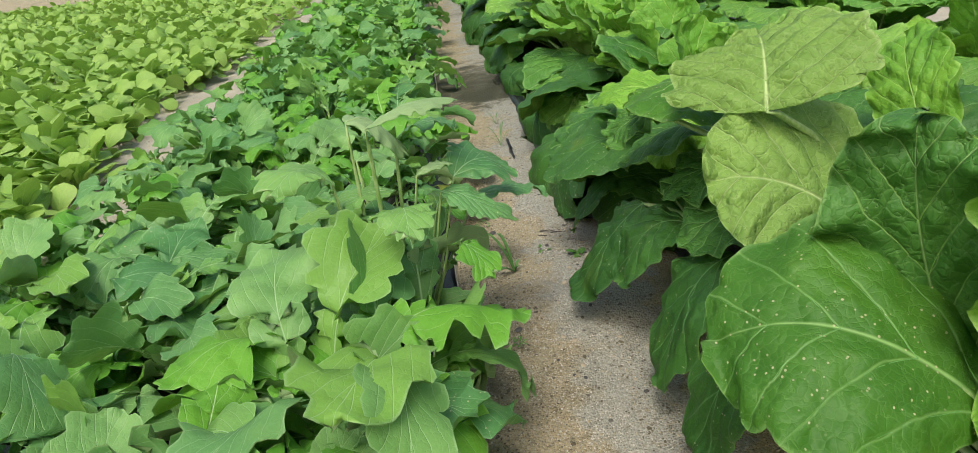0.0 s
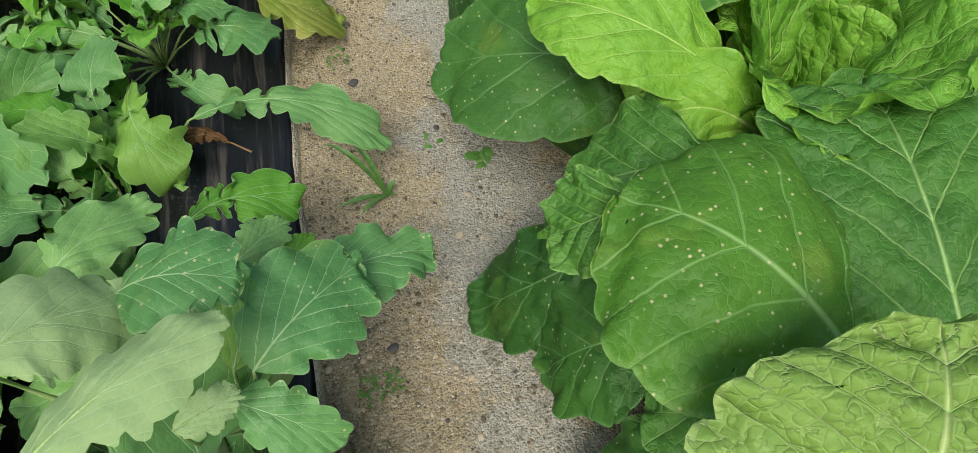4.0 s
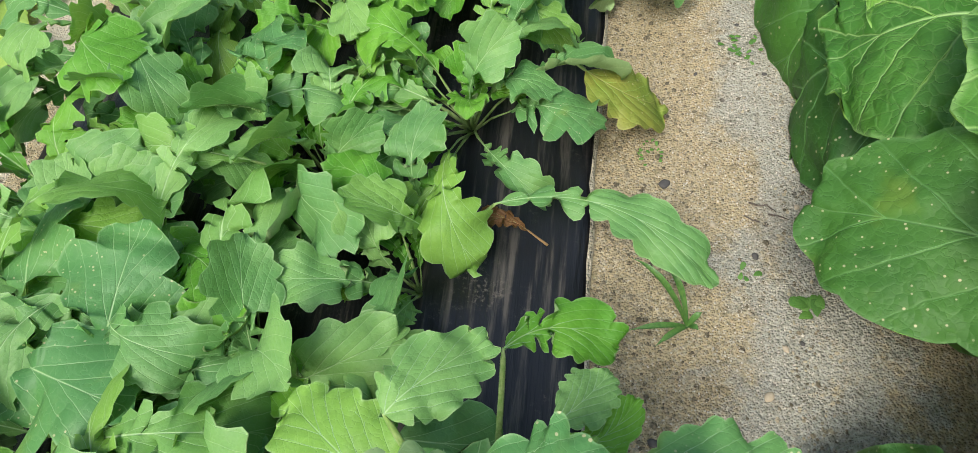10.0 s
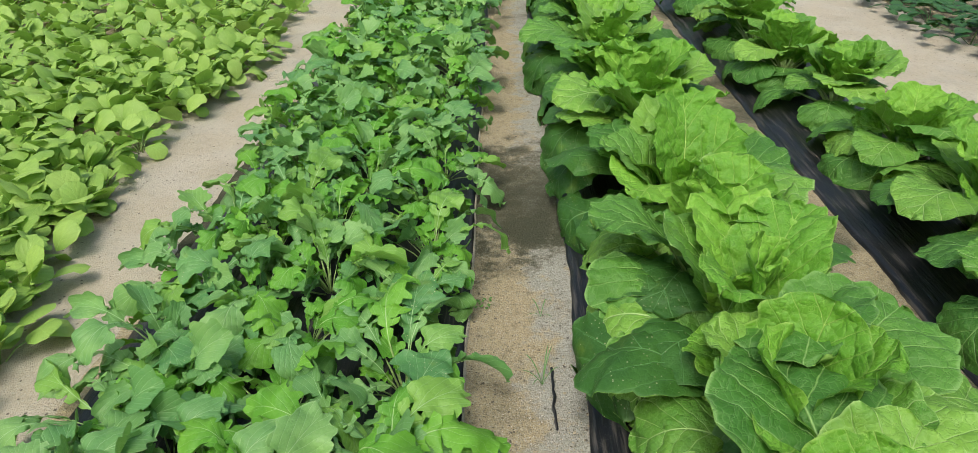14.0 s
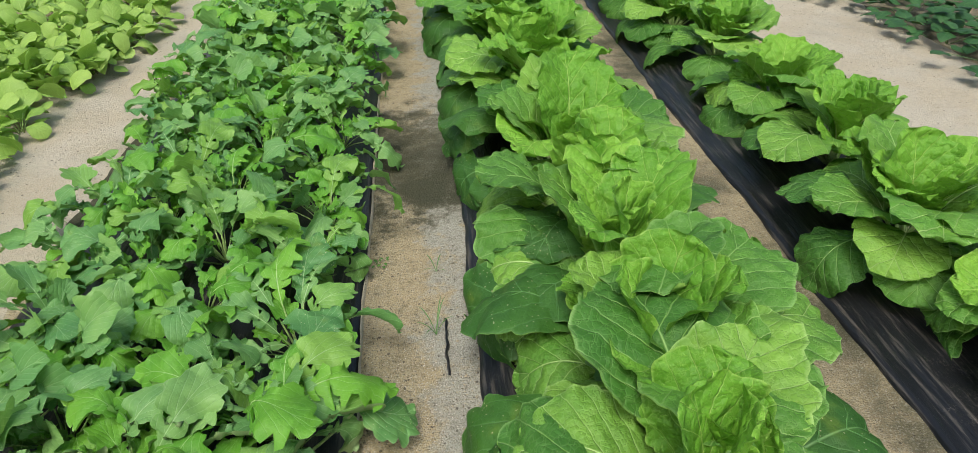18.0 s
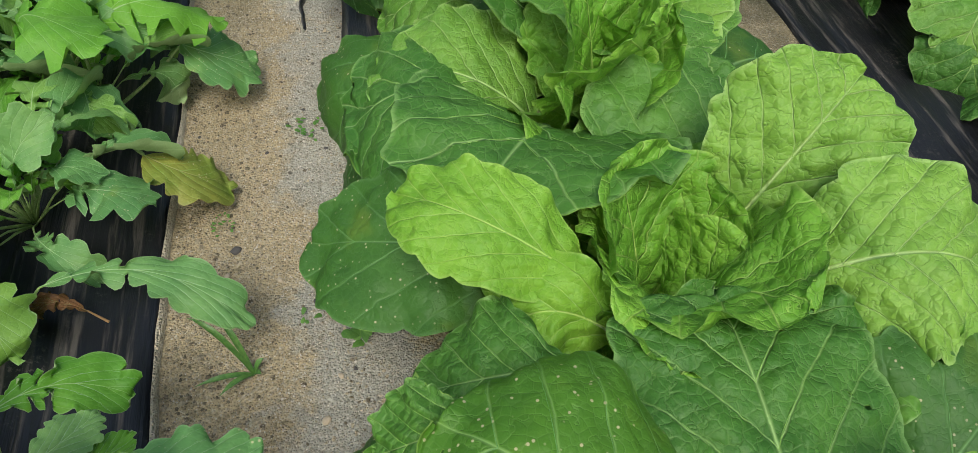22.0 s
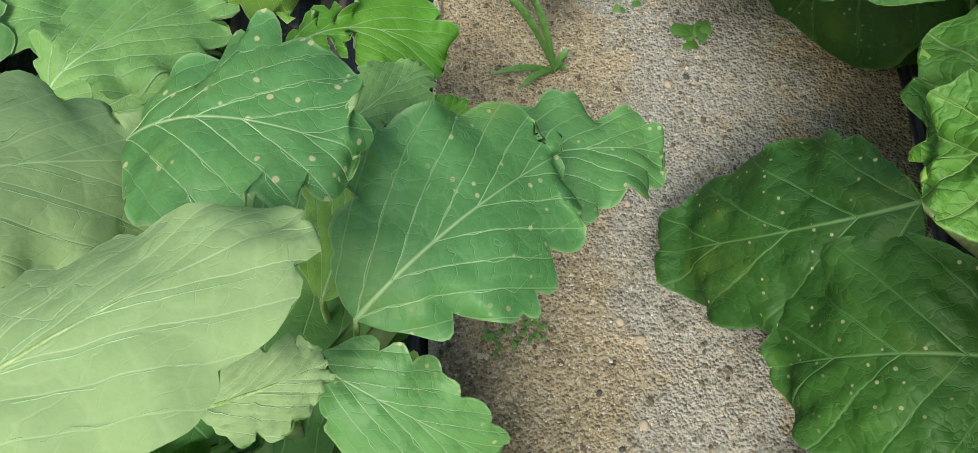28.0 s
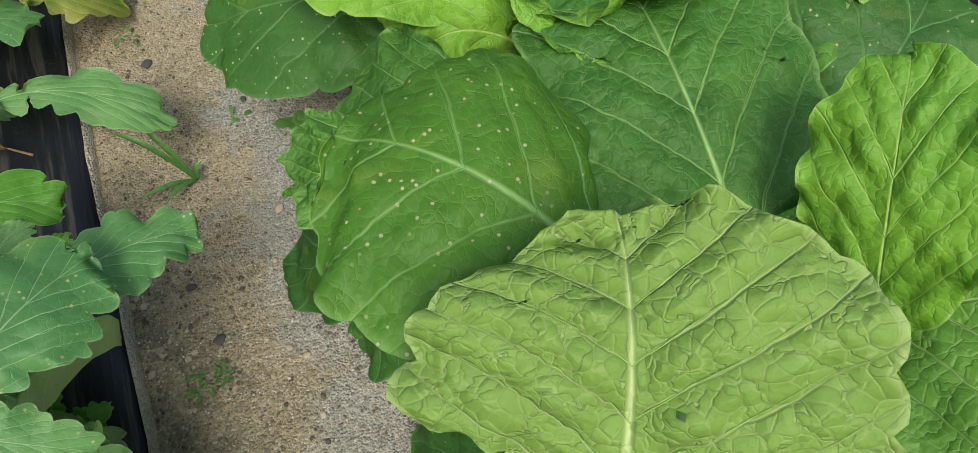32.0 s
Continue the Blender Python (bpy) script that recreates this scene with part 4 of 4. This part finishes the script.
# the next plant: yellow-green heart
mleaf(m3, (0.501, -0.060, 0.30), (0.395, -0.025, 0.375), (0.318, 0.045, 0.345), 0.125, (0.08, -0.41, 0.89), UP, 14, ruffle=0.07)
mleaf(m3, (0.470, 0.006, 0.25), (0.333, 0.036, 0.27), (0.220, 0.107, 0.19), 0.20, (-0.28, -0.23, 0.93), LOW, 15, "dark old spotted outer leaf")
mleaf(m3, (0.521, -0.114, 0.28), (0.441, -0.096, 0.32), (0.400, -0.091, 0.24), 0.12, (-0.37, -0.42, 0.79), UP, 20, ruffle=0.12)
mleaf(m3, (0.690, 0.000, 0.27), (0.745, 0.020, 0.40), (0.805, 0.060, 0.45), 0.20, (-0.30, -0.50, 0.82), ROWUP, 17, pleat=0.014)
mleaf(m3, (0.700, -0.100, 0.32), (0.780, -0.130, 0.40), (0.870, -0.150, 0.37), 0.20, (0.00, -0.35, 0.93), ROWUP, 18, pleat=0.014)
mleaf(m3, (0.620, -0.130, 0.30), (0.660, -0.180, 0.33), (0.710, -0.240, 0.31), 0.17, (-0.15, -0.30, 0.93), ROWDEEP, 19, ruffle=0.12, pleat=0.014)
mleaf(m3, (0.480, 0.020, 0.10), (0.380, 0.110, 0.16), (0.265, 0.140, 0.03), 0.15, (-0.4, 0.1, 0.9), LOW, 21, "dark old spotted outer leaf")

# ---- the cabbage row ----
for k in range(18):
    r = random.Random(700 + k)
    y = -0.35 + 0.50 * k
    mustard_plant(1.61 + r.uniform(-0.05, 0.05), y + r.uniform(-0.05, 0.05), r.uniform(1.0, 1.2), 1200 + k, "pale green loose-headed cabbage with broad ribbed leaves on black film", "cabbages in the row", far=y > 1.0, spread=1.25, name="cabbage_plant")

# ---- the radish bed ----
for row in range(4):
    for k in range(28):
        r = random.Random(2000 + 40 * row + k)
        y = -1.05 + 0.275 * k + 0.13 * (row % 2) + r.uniform(-0.05, 0.05)
        low = row == 0 and -0.2 < y < 0.27
        x = (-0.24 if low else -0.15, -0.40, -0.60, -0.74)[row] + r.uniform(-0.04, 0.04)
        if row == 0 and abs(y + 0.27) < 0.14:
            continue
        radish_plant(x, y, (0.70 if low else 0.82 + 0.12 * min(1.0, max(0.0, (0.35 - y) / 0.5))) * r.uniform(0.88, 1.14), 2500 + 40 * row + k, far=y > 0.55, counts=(8, 6) if low else ((16, 9) if y < 0.55 else (15, 6)), skip=(210, 330) if low else None)
radish_plant(-0.14, -0.31, 0.72, 2990, counts=(9, 6))
radish_plant(-0.07, -0.27, 0.55, 2991, counts=(7, 8))
radish_plant(-0.06, -0.43, 1.10, 2992, counts=(14, 8), skip=(215, 325))
radish_plant(-0.18, -0.50, 1.15, 2993, counts=(14, 8))

near_radish = thing("radish_plant", pose(-0.10, -0.275, BEDZ), "radish plant with curled pale and spotted notched leaves on black film", "root vegetable", G_R)


def rleaf(p0, mid, p2, width, normal, mats, seed, label="", flip=False, shape="round_radish", plant=None, foot=(0, 0, 0), **more):
    kw = dict(fold=0.05, droop=0.12, ruffle=0.06, waves=3.0, blister=0.0025)
    kw.update(more)
    return hero(plant or near_radish, p0, mid, p2, width, normal, shape, mats, M_STALKR, 0.0035, seed, label, flip, foot, **kw)


RUP, RSP, RY = (M_RAD, M_RADU), (M_RADS, M_RADU), (M_RADY, M_RADU)
rleaf((0.022, -0.284, 0.350), (0.064, -0.246, 0.360), (0.110, -0.199, 0.325), 0.098, (0.38, -0.20, 0.90), RSP, 31, "blue-green leaf dotted with pale insect spots")
rleaf((0.045, -0.192, 0.272), (0.113, -0.178, 0.282), (0.174, -0.170, 0.258), 0.078, (0.05, 0.12, 0.98), RSP, 32, "leaf dotted with pale insect spots", ruffle=0.09)
rleaf((-0.085, -0.350, 0.455), (-0.022, -0.314, 0.475), (0.037, -0.278, 0.462), 0.058, (-0.10, 0.12, 0.99), RUP, 33, "curled leaf showing its pale underside", flip=True, droop=-0.35)
rleaf((-0.060, -0.222, 0.400), (-0.012, -0.226, 0.424), (0.036, -0.236, 0.412), 0.084, (0.05, 0.12, 0.98), RSP, 34, ruffle=0.07)
rleaf((-0.120, -0.280, 0.45), (-0.085, -0.252, 0.44), (-0.044, -0.225, 0.38), 0.080, (0.35, -0.09, 0.9), RUP, 35, "curled leaf showing its pale underside", flip=True, droop=-0.3)
rleaf((-0.068, -0.084, 0.245), (-0.021, -0.053, 0.225), (0.036, -0.058, 0.188), 0.062, (0.30, -0.19, 0.9), RY, 36, ruffle=0.14, shape="radish")
rleaf((-0.015, -0.152, 0.27), (0.009, -0.126, 0.262), (0.028, -0.099, 0.25), 0.045, (0.25, 0.17, 0.95), RUP, 37)
rleaf((0.000, -0.164, 0.25), (0.029, -0.150, 0.25), (0.050, -0.115, 0.23), 0.036, (0.24, 0.20, 0.95), RY, 38)
rleaf((-0.010, -0.265, 0.30), (0.002, -0.216, 0.30), (0.007, -0.160, 0.28), 0.055, (0.04, 0.20, 0.98), RUP, 39)
rleaf((0.000, -0.300, 0.335), (0.036, -0.319, 0.33), (0.078, -0.340, 0.298), 0.052, (0.26, -0.37, 0.89), RSP, 40)
rleaf((-0.030, -0.322, 0.37), (-0.002, -0.315, 0.38), (0.020, -0.305, 0.378), 0.034, (-0.20, -0.06, 0.98), RUP, 41, "curled leaf showing its pale underside", flip=True)
rleaf((-0.070, -0.253, 0.33), (-0.120, -0.265, 0.335), (-0.172, -0.277, 0.32), 0.075, (-0.10, -0.04, 0.99), RUP, 42)
rleaf((-0.130, -0.176, 0.36), (-0.107, -0.150, 0.36), (-0.068, -0.105, 0.33), 0.062, (0.30, 0.16, 0.94), RUP, 43, ruffle=0.1)
rleaf((-0.150, -0.320, 0.38), (-0.190, -0.340, 0.41), (-0.215, -0.385, 0.39), 0.11, (-0.1, -0.1, 0.98), RUP, 44)
rleaf((-0.060, -0.350, 0.33), (-0.050, -0.390, 0.35), (-0.045, -0.440, 0.33), 0.085, (0.1, -0.2, 0.97), RUP, 45)
rleaf((0.000, -0.350, 0.27), (0.030, -0.385, 0.28), (0.055, -0.430, 0.25), 0.06, (0.3, -0.2, 0.9), RY, 46, ruffle=0.12, shape="radish")
rleaf((-0.130, -0.230, 0.27), (-0.190, -0.190, 0.29), (-0.250, -0.150, 0.26), 0.09, (-0.2, 0.1, 0.97), RUP, 47)
# a long leaf that lies across the rim of the film
bridge = radish_plant(-0.20, 0.13, 0.75, 77, counts=(4, 4), skip=(200, 340))
rleaf((-0.120, 0.150, 0.105), (0.025, 0.125, 0.145), (0.137, 0.046, 0.115), 0.066, (0.12, -0.09, 0.99), RUP, 48, "long leaf bent over the rim of the film", plant=bridge, ruffle=0.16, shape="radish")
edge_plant = radish_plant(-0.12, 0.56, 0.85, 78, counts=(6, 5))
rleaf((0.025, 0.600, 0.12), (0.079, 0.590, 0.10), (0.135, 0.625, 0.05), 0.12, (0.45, -0.15, 0.84), RSP, 49, plant=edge_plant)
rleaf((-0.018, 0.370, 0.10), (0.039, 0.345, 0.08), (0.088, 0.370, 0.025), 0.10, (0.5, -0.1, 0.81), (M_YEL, M_DRY), 50, "yellowing leaf hanging over the rim of the film", plant=edge_plant)

# ---- the sown bed of young greens ----
YOUNG = [Leaf("paddle", 300 + k, 0.035 + 0.012 * (k % 3), 0.072 + 0.008 * (k % 3), 0.058 + 0.007 * (k % 2), 80 - 9 * k, 14 + 8 * k, (M_YOUNG, M_YOUNGU), M_STALKR, 0.0028, 0.40, True, fold=0.14, droop=0.15, ruffle=0.05, waves=3, blister=0.002) for k in range(6)]


def seedling(x, y, size, seed):
    r = random.Random(seed)
    ob = thing("young_greens_plant", pose(x, y, 0.0), "young light green leafy seedling sown thickly in sand", "leaf vegetable", "young greens in the sown bed")
    for k in range(8):
        YOUNG[r.randrange(6)].grow(ob, spin(137.5 * k + r.uniform(-20, 20), r.uniform(-10, 10), r.uniform(-15, 15), size * r.uniform(0.8, 1.2)))
    return ob


def sown_edge(y):
    return -1.29 + 0.10 * min(1.5, max(0.0, 1.9 - y)) + 0.06 * math.sin(y * 2.3) + 0.03 * math.sin(y * 7.1)


for k in range(240):
    r = random.Random(5000 + k)
    y = 0.7 + 2.9 * r.random()
    seedling(sown_edge(y) - 0.06 - 1.0 * r.random(), y, r.uniform(0.95, 1.4), 6000 + k)

flat = [blade_mesh("sown_leaf", (0, 0.0, 0.0), (0, 0.034, 0.010 + 0.003 * k), (0, 0.074, -0.004 * k), (0, 0, 1), 0.060, "paddle", (M_YOUNG2, M_YOUNGU), 400 + k, nu=5, nv=7, fold=0.12, ruffle=0.06, waves=2, blister=0.0, single=True) for k in range(4)]


def sown_field():
    """The rest of the thickly sown greens, past counting."""
    r = random.Random(77)
    items = []
    for k in range(12500):
        y = -1.2 + 13.5 * r.random() ** 1.25
        inside = (1.1 + 0.42 * max(y, 1.0)) * r.random() ** 0.9
        x = sown_edge(y) + 0.02 * math.sin(y * 31) - inside
        if 0.7 < y < 3.6 and inside < 1.0 and r.random() < 0.35:
            continue
        # low at the rim of the bed, fuller further in
        tall = min(1.0, 0.25 + 4.0 * inside)
        z = 0.015 + 0.115 * tall * r.random() ** 0.6
        items.append((flat[k % 4], pose(x, y, z, r.uniform(-15, 70), r.uniform(-25, 25), r.uniform(0, 360)) @ Matrix.Scale(r.uniform(1.0, 1.75), 4)))
    me = join_meshes("young_greens", items)
    return tagged(new("young_greens", me), "thick carpet of young light green leaves in the sown bed", "leaf vegetable", kind="stuff")


sown_field()

# ---- the dark vines past the cabbages ----
vine_leaf = [blade_mesh("vine_leaf", (0, 0.0, 0.0), (0, 0.04, 0.012), (0, 0.085, -0.006), (0, 0, 1), 0.075, "heart", (M_VINE, M_VINE), 450 + k, nu=5, nv=7, ruffle=0.04, waves=2, blister=0.0, fold=0.15) for k in range(3)]


def vine_plant(x, y, seed):
    r = random.Random(seed)
    ob = thing("sweet_potato_vine", pose(x, y, 0.0), "low dark green vine with heart-shaped leaves on sand", "vine", "vines in the far bed")
    spots = []
    for k in range(46):
        a, d = r.uniform(0, 6.283), 0.30 * math.sqrt(r.random())
        h = 0.05 + 0.16 * (1 - d / 0.32) * r.uniform(0.5, 1.1)
        spots.append((d * math.cos(a), d * math.sin(a), h))
    leaves = [(vine_leaf[r.randrange(3)], pose(px, py, h, r.uniform(-25, 20), r.uniform(-20, 20), r.uniform(0, 360)) @ Matrix.Scale(r.uniform(0.8, 1.35), 4)) for px, py, h in spots]
    part("foliage", join_meshes("vine_foliage", leaves), ob)
    for q in range(4):
        px, py, h = spots[q]
        part("stem", stalk_mesh("vine_stem", [(0, 0, -0.01), (px * 0.4, py * 0.4, h * 0.7), (px, py, h)], (0.004, 0.003, 0.002), M_GRASS, sides=5), ob)
    return ob


for k in range(34):
    r = random.Random(8000 + k)
    y = 1.6 + 0.23 * k
    vine_plant(3.02 + 0.45 * (k % 2) + r.uniform(-0.08, 0.08), y, 8100 + k)

# ---- weeds, scraps and stones on the path ----


def grass_weed(x, y, tips, seed, label, width=0.006):
    ob = thing("grass_weed", pose(x, y, 0.0), label, "weed")
    for k, (tx, ty, tz) in enumerate(tips):
        v = np.linspace(0, 1, 8)
        c, t = bezier((0, 0, 0.0), (tx * 0.45, ty * 0.45, tz * 1.5), (tx, ty, tz), v)
        side = np.cross(t, (0, 0, 1))
        side /= np.linalg.norm(side, axis=1)[:, None]
        w = width * np.minimum(1, 3 * (1 - v) + 0.05) * (0.5 + v * (1 - v) * 2)
        rows = [(p + d * s, p - np.array((0, 0, w_ * 0.35)), p - d * s) for p, d, s, w_ in zip(c, side, w[:, None] * 0.5, w)]
        verts = [q for row in rows for q in row]
        faces = []
        for j in range(7):
            a = j * 3
            faces += [(a, a + 1, a + 4, a + 3), (a + 1, a + 2, a + 5, a + 4)]
        part("blade", mesh_of("weed_blade", verts, faces, [M_GRASS]), ob)
    return ob


grass_weed(0.121, 0.042, [(-0.072, 0.055, 0.075), (-0.031, 0.047, 0.070), (-0.072, -0.018, 0.022), (-0.040, -0.036, 0.022), (0.016, 0.012, 0.02), (0.012, -0.010, 0.016)], 1, "small green grass weed with long blades rooted in sand", 0.008)
grass_weed(0.19, 0.93, [(-0.05, 0.06, 0.05), (0.03, 0.08, 0.06), (-0.03, -0.05, 0.04), (0.02, 0.10, 0.05), (-0.06, 0.02, 0.03), (0.05, 0.02, 0.04)], 2, "sparse thin grass tuft at the side of the path", 0.003)
grass_weed(0.20, 1.20, [(-0.03, 0.05, 0.03), (0.02, 0.05, 0.03), (0.03, -0.03, 0.02), (-0.04, -0.02, 0.02)], 3, "sparse thin grass tuft at the side of the path", 0.003)


def sprout(x, y, spread, count, seed, label, size):
    r = random.Random(seed)
    ob = thing("sprout", pose(x, y, 0.0), label, "weed")
    for k in range(count):
        a, d = r.uniform(0, 6.28), spread * math.sqrt(r.random())
        part("leaf", sprout_leaf, ob, "", pose(d * math.cos(a), d * math.sin(a), 0.004 + 0.4 * size * r.random(), r.uniform(-15, 25), 0, r.uniform(0, 360)) @ Matrix.Scale(size * r.uniform(0.7, 1.2), 4))
    return ob


sprout_leaf = blade_mesh("sprout_leaf", (0, 0, 0), (0, 0.5, 0.25), (0, 1.0, 0.05), (0, 0, 1), 0.62, "paddle", (M_SPROUT, M_SPROUT), 9, nu=5, nv=7, ruffle=0.05, waves=2, blister=0.0)
sprout(0.264, 0.075, 0.022, 7, 1, "small dull green sprout in the sand", 0.022)
sprout(0.194, 0.117, 0.010, 4, 2, "tiny green seedling in the sand", 0.012)
sprout(0.066, -0.228, 0.022, 34, 3, "patch of tiny bright green seedlings in the sand", 0.006)
sprout(0.092, -0.228, 0.016, 26, 4, "patch of tiny bright green seedlings in the sand", 0.006)
sprout(0.07, 0.30, 0.02, 16, 5, "patch of tiny bright green seedlings in the sand", 0.007)
sprout(0.21, 0.50, 0.03, 18, 6, "small weed mat at the side of the path", 0.010)
sprout(0.04, 1.26, 0.03, 14, 7, "small green weed beside the film", 0.012)


def stone(x, y, size, mat, label, seed, tall=0.6):
    r = random.Random(seed)
    bm = bmesh.new()
    bmesh.ops.create_icosphere(bm, subdivisions=2, radius=size)
    for v in bm.verts:
        v.co *= 1 + 0.35 * noise.noise(v.co * (1.3 / size) + Vector((seed, 0, 0)))
        v.co.z *= tall
        v.co.x *= 1.25
    me = bpy.data.meshes.new("stone")
    bm.to_mesh(me)
    bm.free()
    me.materials.append(mat)
    me.polygons.foreach_set("use_smooth", [True] * len(me.polygons))
    ob = new("stone", me)
    ob.matrix_basis = pose(x, y, rough_ground(x, y) + size * tall * 0.55, 0, 0, r.uniform(0, 180))
    return tagged(ob, label, "stone")


stone(0.099, -0.183, 0.0062, M_DARK, "small dark stone lying on the sand", 1, 0.5)
stone(0.081, -0.104, 0.0055, M_DARK, "small dark stone lying on the sand", 2, 0.5)
stone(0.094, 0.251, 0.0070, M_DARK, "small dark stone lying on the sand", 3, 0.5)
stone(0.212, -0.040, 0.0055, M_PEB, "small tan pebble on the sand", 4)
stone(0.235, 0.02, 0.004, M_PEB, "small tan pebble on the sand", 5)
for k in range(26):
    r = random.Random(9100 + k)
    stone(r.uniform(0.02, 0.28), r.uniform(-0.42, 0.55), r.uniform(0.0022, 0.0042), M_DARK if k % 2 else M_PEB, "tiny crumb of dark soil on the sand" if k % 2 else "small tan pebble on the sand", 20 + k)


def twig(x, y, pts, radius, label):
    ob = new("twig", stalk_mesh("twig", pts, [radius * (1 - 0.6 * k / len(pts)) for k in range(len(pts))], M_TWIG, flat=1.0, sides=6))
    ob.matrix_basis = pose(x, y, rough_ground(x, y) + radius)
    return tagged(ob, label, "twig")


twig(0.205, 0.225, [(0, 0, 0), (0.012, -0.006, 0.003), (0.022, -0.004, 0.002), (0.034, -0.014, 0.001)], 0.0016, "thin dark dry twig on the sand")
twig(0.228, 0.207, [(0, 0, 0), (0.012, -0.003, 0.002), (0.026, -0.008, 0.001)], 0.0014, "thin dark dry twig on the sand")
twig(0.198, 0.205, [(0, 0, 0), (0.010, -0.008, 0.002), (0.02, -0.010, 0.001)], 0.0012, "thin dark dry twig on the sand")


def scrap():
    """A torn strip of black film that stands out of the sand."""
    ys = np.linspace(0.78, 0.99, 16)
    verts, faces = [], []
    for k, y in enumerate(ys):
        x = 0.215 + 0.014 * noise.noise((y * 9, 3.0, 1.0)) + 0.006 * noise.noise((y * 31, 8.0, 1.0))
        w = 0.55 + 0.9 * abs(noise.noise((y * 23, 5.0, 2.0)))
        h = 0.004 + 0.010 * math.sin(math.pi * k / 15) * (0.6 + 0.4 * math.sin(k * 2.1))
        verts += [(x - 0.004 * w, y, -0.006), (x - 0.003 * w, y, h), (x + 0.003 * w, y, h * 0.9), (x + 0.006 * w, y, -0.006)]
    for k in range(15):
        for q in range(3):
            a = 4 * k + q
            faces.append((a, a + 1, a + 5, a + 4))
    return tagged(new("film_scrap", mesh_of("film_scrap", verts, faces, [M_FILM])), "torn strip of black film half buried in the sand", "plastic scrap")


scrap()
brown = thing("withered_leaf", pose(-0.12, 0.152, 0.035), "curled brown withered leaf lying on black film", "dead leaf")
hero(brown, (-0.085, 0.146, 0.045), (-0.122, 0.153, 0.065), (-0.160, 0.156, 0.042), 0.035, (0, -0.2, 0.98), "radish", (M_BROWN, M_BROWN), M_BROWN, 0.0015, 61, foot=(0.05, -0.01, 0.006), fine=0.7, ruffle=0.2)


def grit():
    """Loose coarse grains on the nearest stretch of the path."""
    r = random.Random(31)
    base = np.array([(1, 0, 0), (-1, 0, 0), (0, 1, 0), (0, -1, 0), (0, 0, 1), (0, 0, -1)], float)
    tri = [(0, 2, 4), (2, 1, 4), (1, 3, 4), (3, 0, 4), (2, 0, 5), (1, 2, 5), (3, 1, 5), (0, 3, 5)]
    verts, faces = [], []
    for k in range(23000):
        y = -0.55 + (1.5 if k < 18000 else 1.85) * r.random() ** 1.15
        x = 0.005 + 0.30 * r.random()
        if r.random() < (y - 0.55) / 0.75:
            continue
        lane = 0.19 + 0.03 * math.sin(y * 6)
        if r.random() > 0.18 + 0.82 * math.exp(-(((x - lane) / 0.07) ** 2)):
            continue
        s = r.uniform(0.0007, 0.0017) * (1.5 if r.random() < 0.06 else 1)
        turn = np.array(pose(0, 0, 0, r.uniform(0, 90), r.uniform(0, 90), r.uniform(0, 90)).to_3x3())
        scale = np.array([r.uniform(0.7, 1.2) for _ in range(3)]) * s
        n = len(verts)
        verts += [tuple(q) for q in (base * scale) @ turn.T + (x, y, rough_ground(x, y) + s * 0.35)]
        faces += [(a + n, b + n, c + n) for a, b, c in tri]
    return tagged(new("grit", mesh_of("grit", verts, faces, [M_GRIT], smooth=False)), "loose pale coarse granite grit on the path", "gravel", kind="stuff")



M_CRUMB = plain_stone("soil_crumb", (0.10, 0.082, 0.050), (0.50, 0.43, 0.29))


def crumbs():
    """Lumps of dry soil on the tan half of the path."""
    r = random.Random(32)
    base = np.array([(1, 0, 0), (-1, 0, 0), (0, 1, 0), (0, -1, 0), (0, 0, 1), (0, 0, -1), (0.6, 0.6, 0.6), (-0.6, 0.6, 0.5), (0.5, -0.6, 0.6), (-0.6, -0.5, 0.6)], float)
    tri = [(0, 6, 4), (6, 2, 4), (2, 7, 4), (7, 1, 4), (1, 9, 4), (9, 3, 4), (3, 8, 4), (8, 0, 4), (0, 2, 6), (2, 1, 7), (1, 3, 9), (3, 0, 8)]
    verts, faces = [], []
    for k in range(8000):
        y = -0.55 + (1.7 if k < 5200 else 2.0) * r.random() ** 1.15
        x = 0.006 + 0.29 * r.random() ** 1.3
        if r.random() < (y - 0.65) / 0.75:
            continue
        if 0.15 < x < 0.24 and r.random() < 0.75:
            continue
        s = r.uniform(0.0010, 0.0026) * (1.9 if r.random() < 0.07 else 1)
        turn = np.array(pose(0, 0, 0, r.uniform(-20, 20), r.uniform(-20, 20), r.uniform(0, 360)).to_3x3())
        scale = np.array([r.uniform(0.7, 1.3), r.uniform(0.7, 1.3), r.uniform(0.5, 0.8)]) * s
        n = len(verts)
        verts += [tuple(q) for q in (base * scale) @ turn.T + (x, y, rough_ground(x, y) + s * 0.2)]
        faces += [(a + n, b + n, c + n) for a, b, c in tri]
    return tagged(new("soil_crumbs", mesh_of("soil_crumbs", verts, faces, [M_CRUMB], smooth=False)), "dry tan and brown soil crumbs on the path", "soil", kind="stuff")


grit()
crumbs()
stone(0.021, -0.107, 0.0045, M_PEB, "small tan pebble on the sand", 6)
stone(0.014, -0.194, 0.0050, M_PEB, "small tan pebble on the sand", 7)
stone(0.070, -0.154, 0.0035, M_DARK, "small dark stone lying on the sand", 8, 0.5)
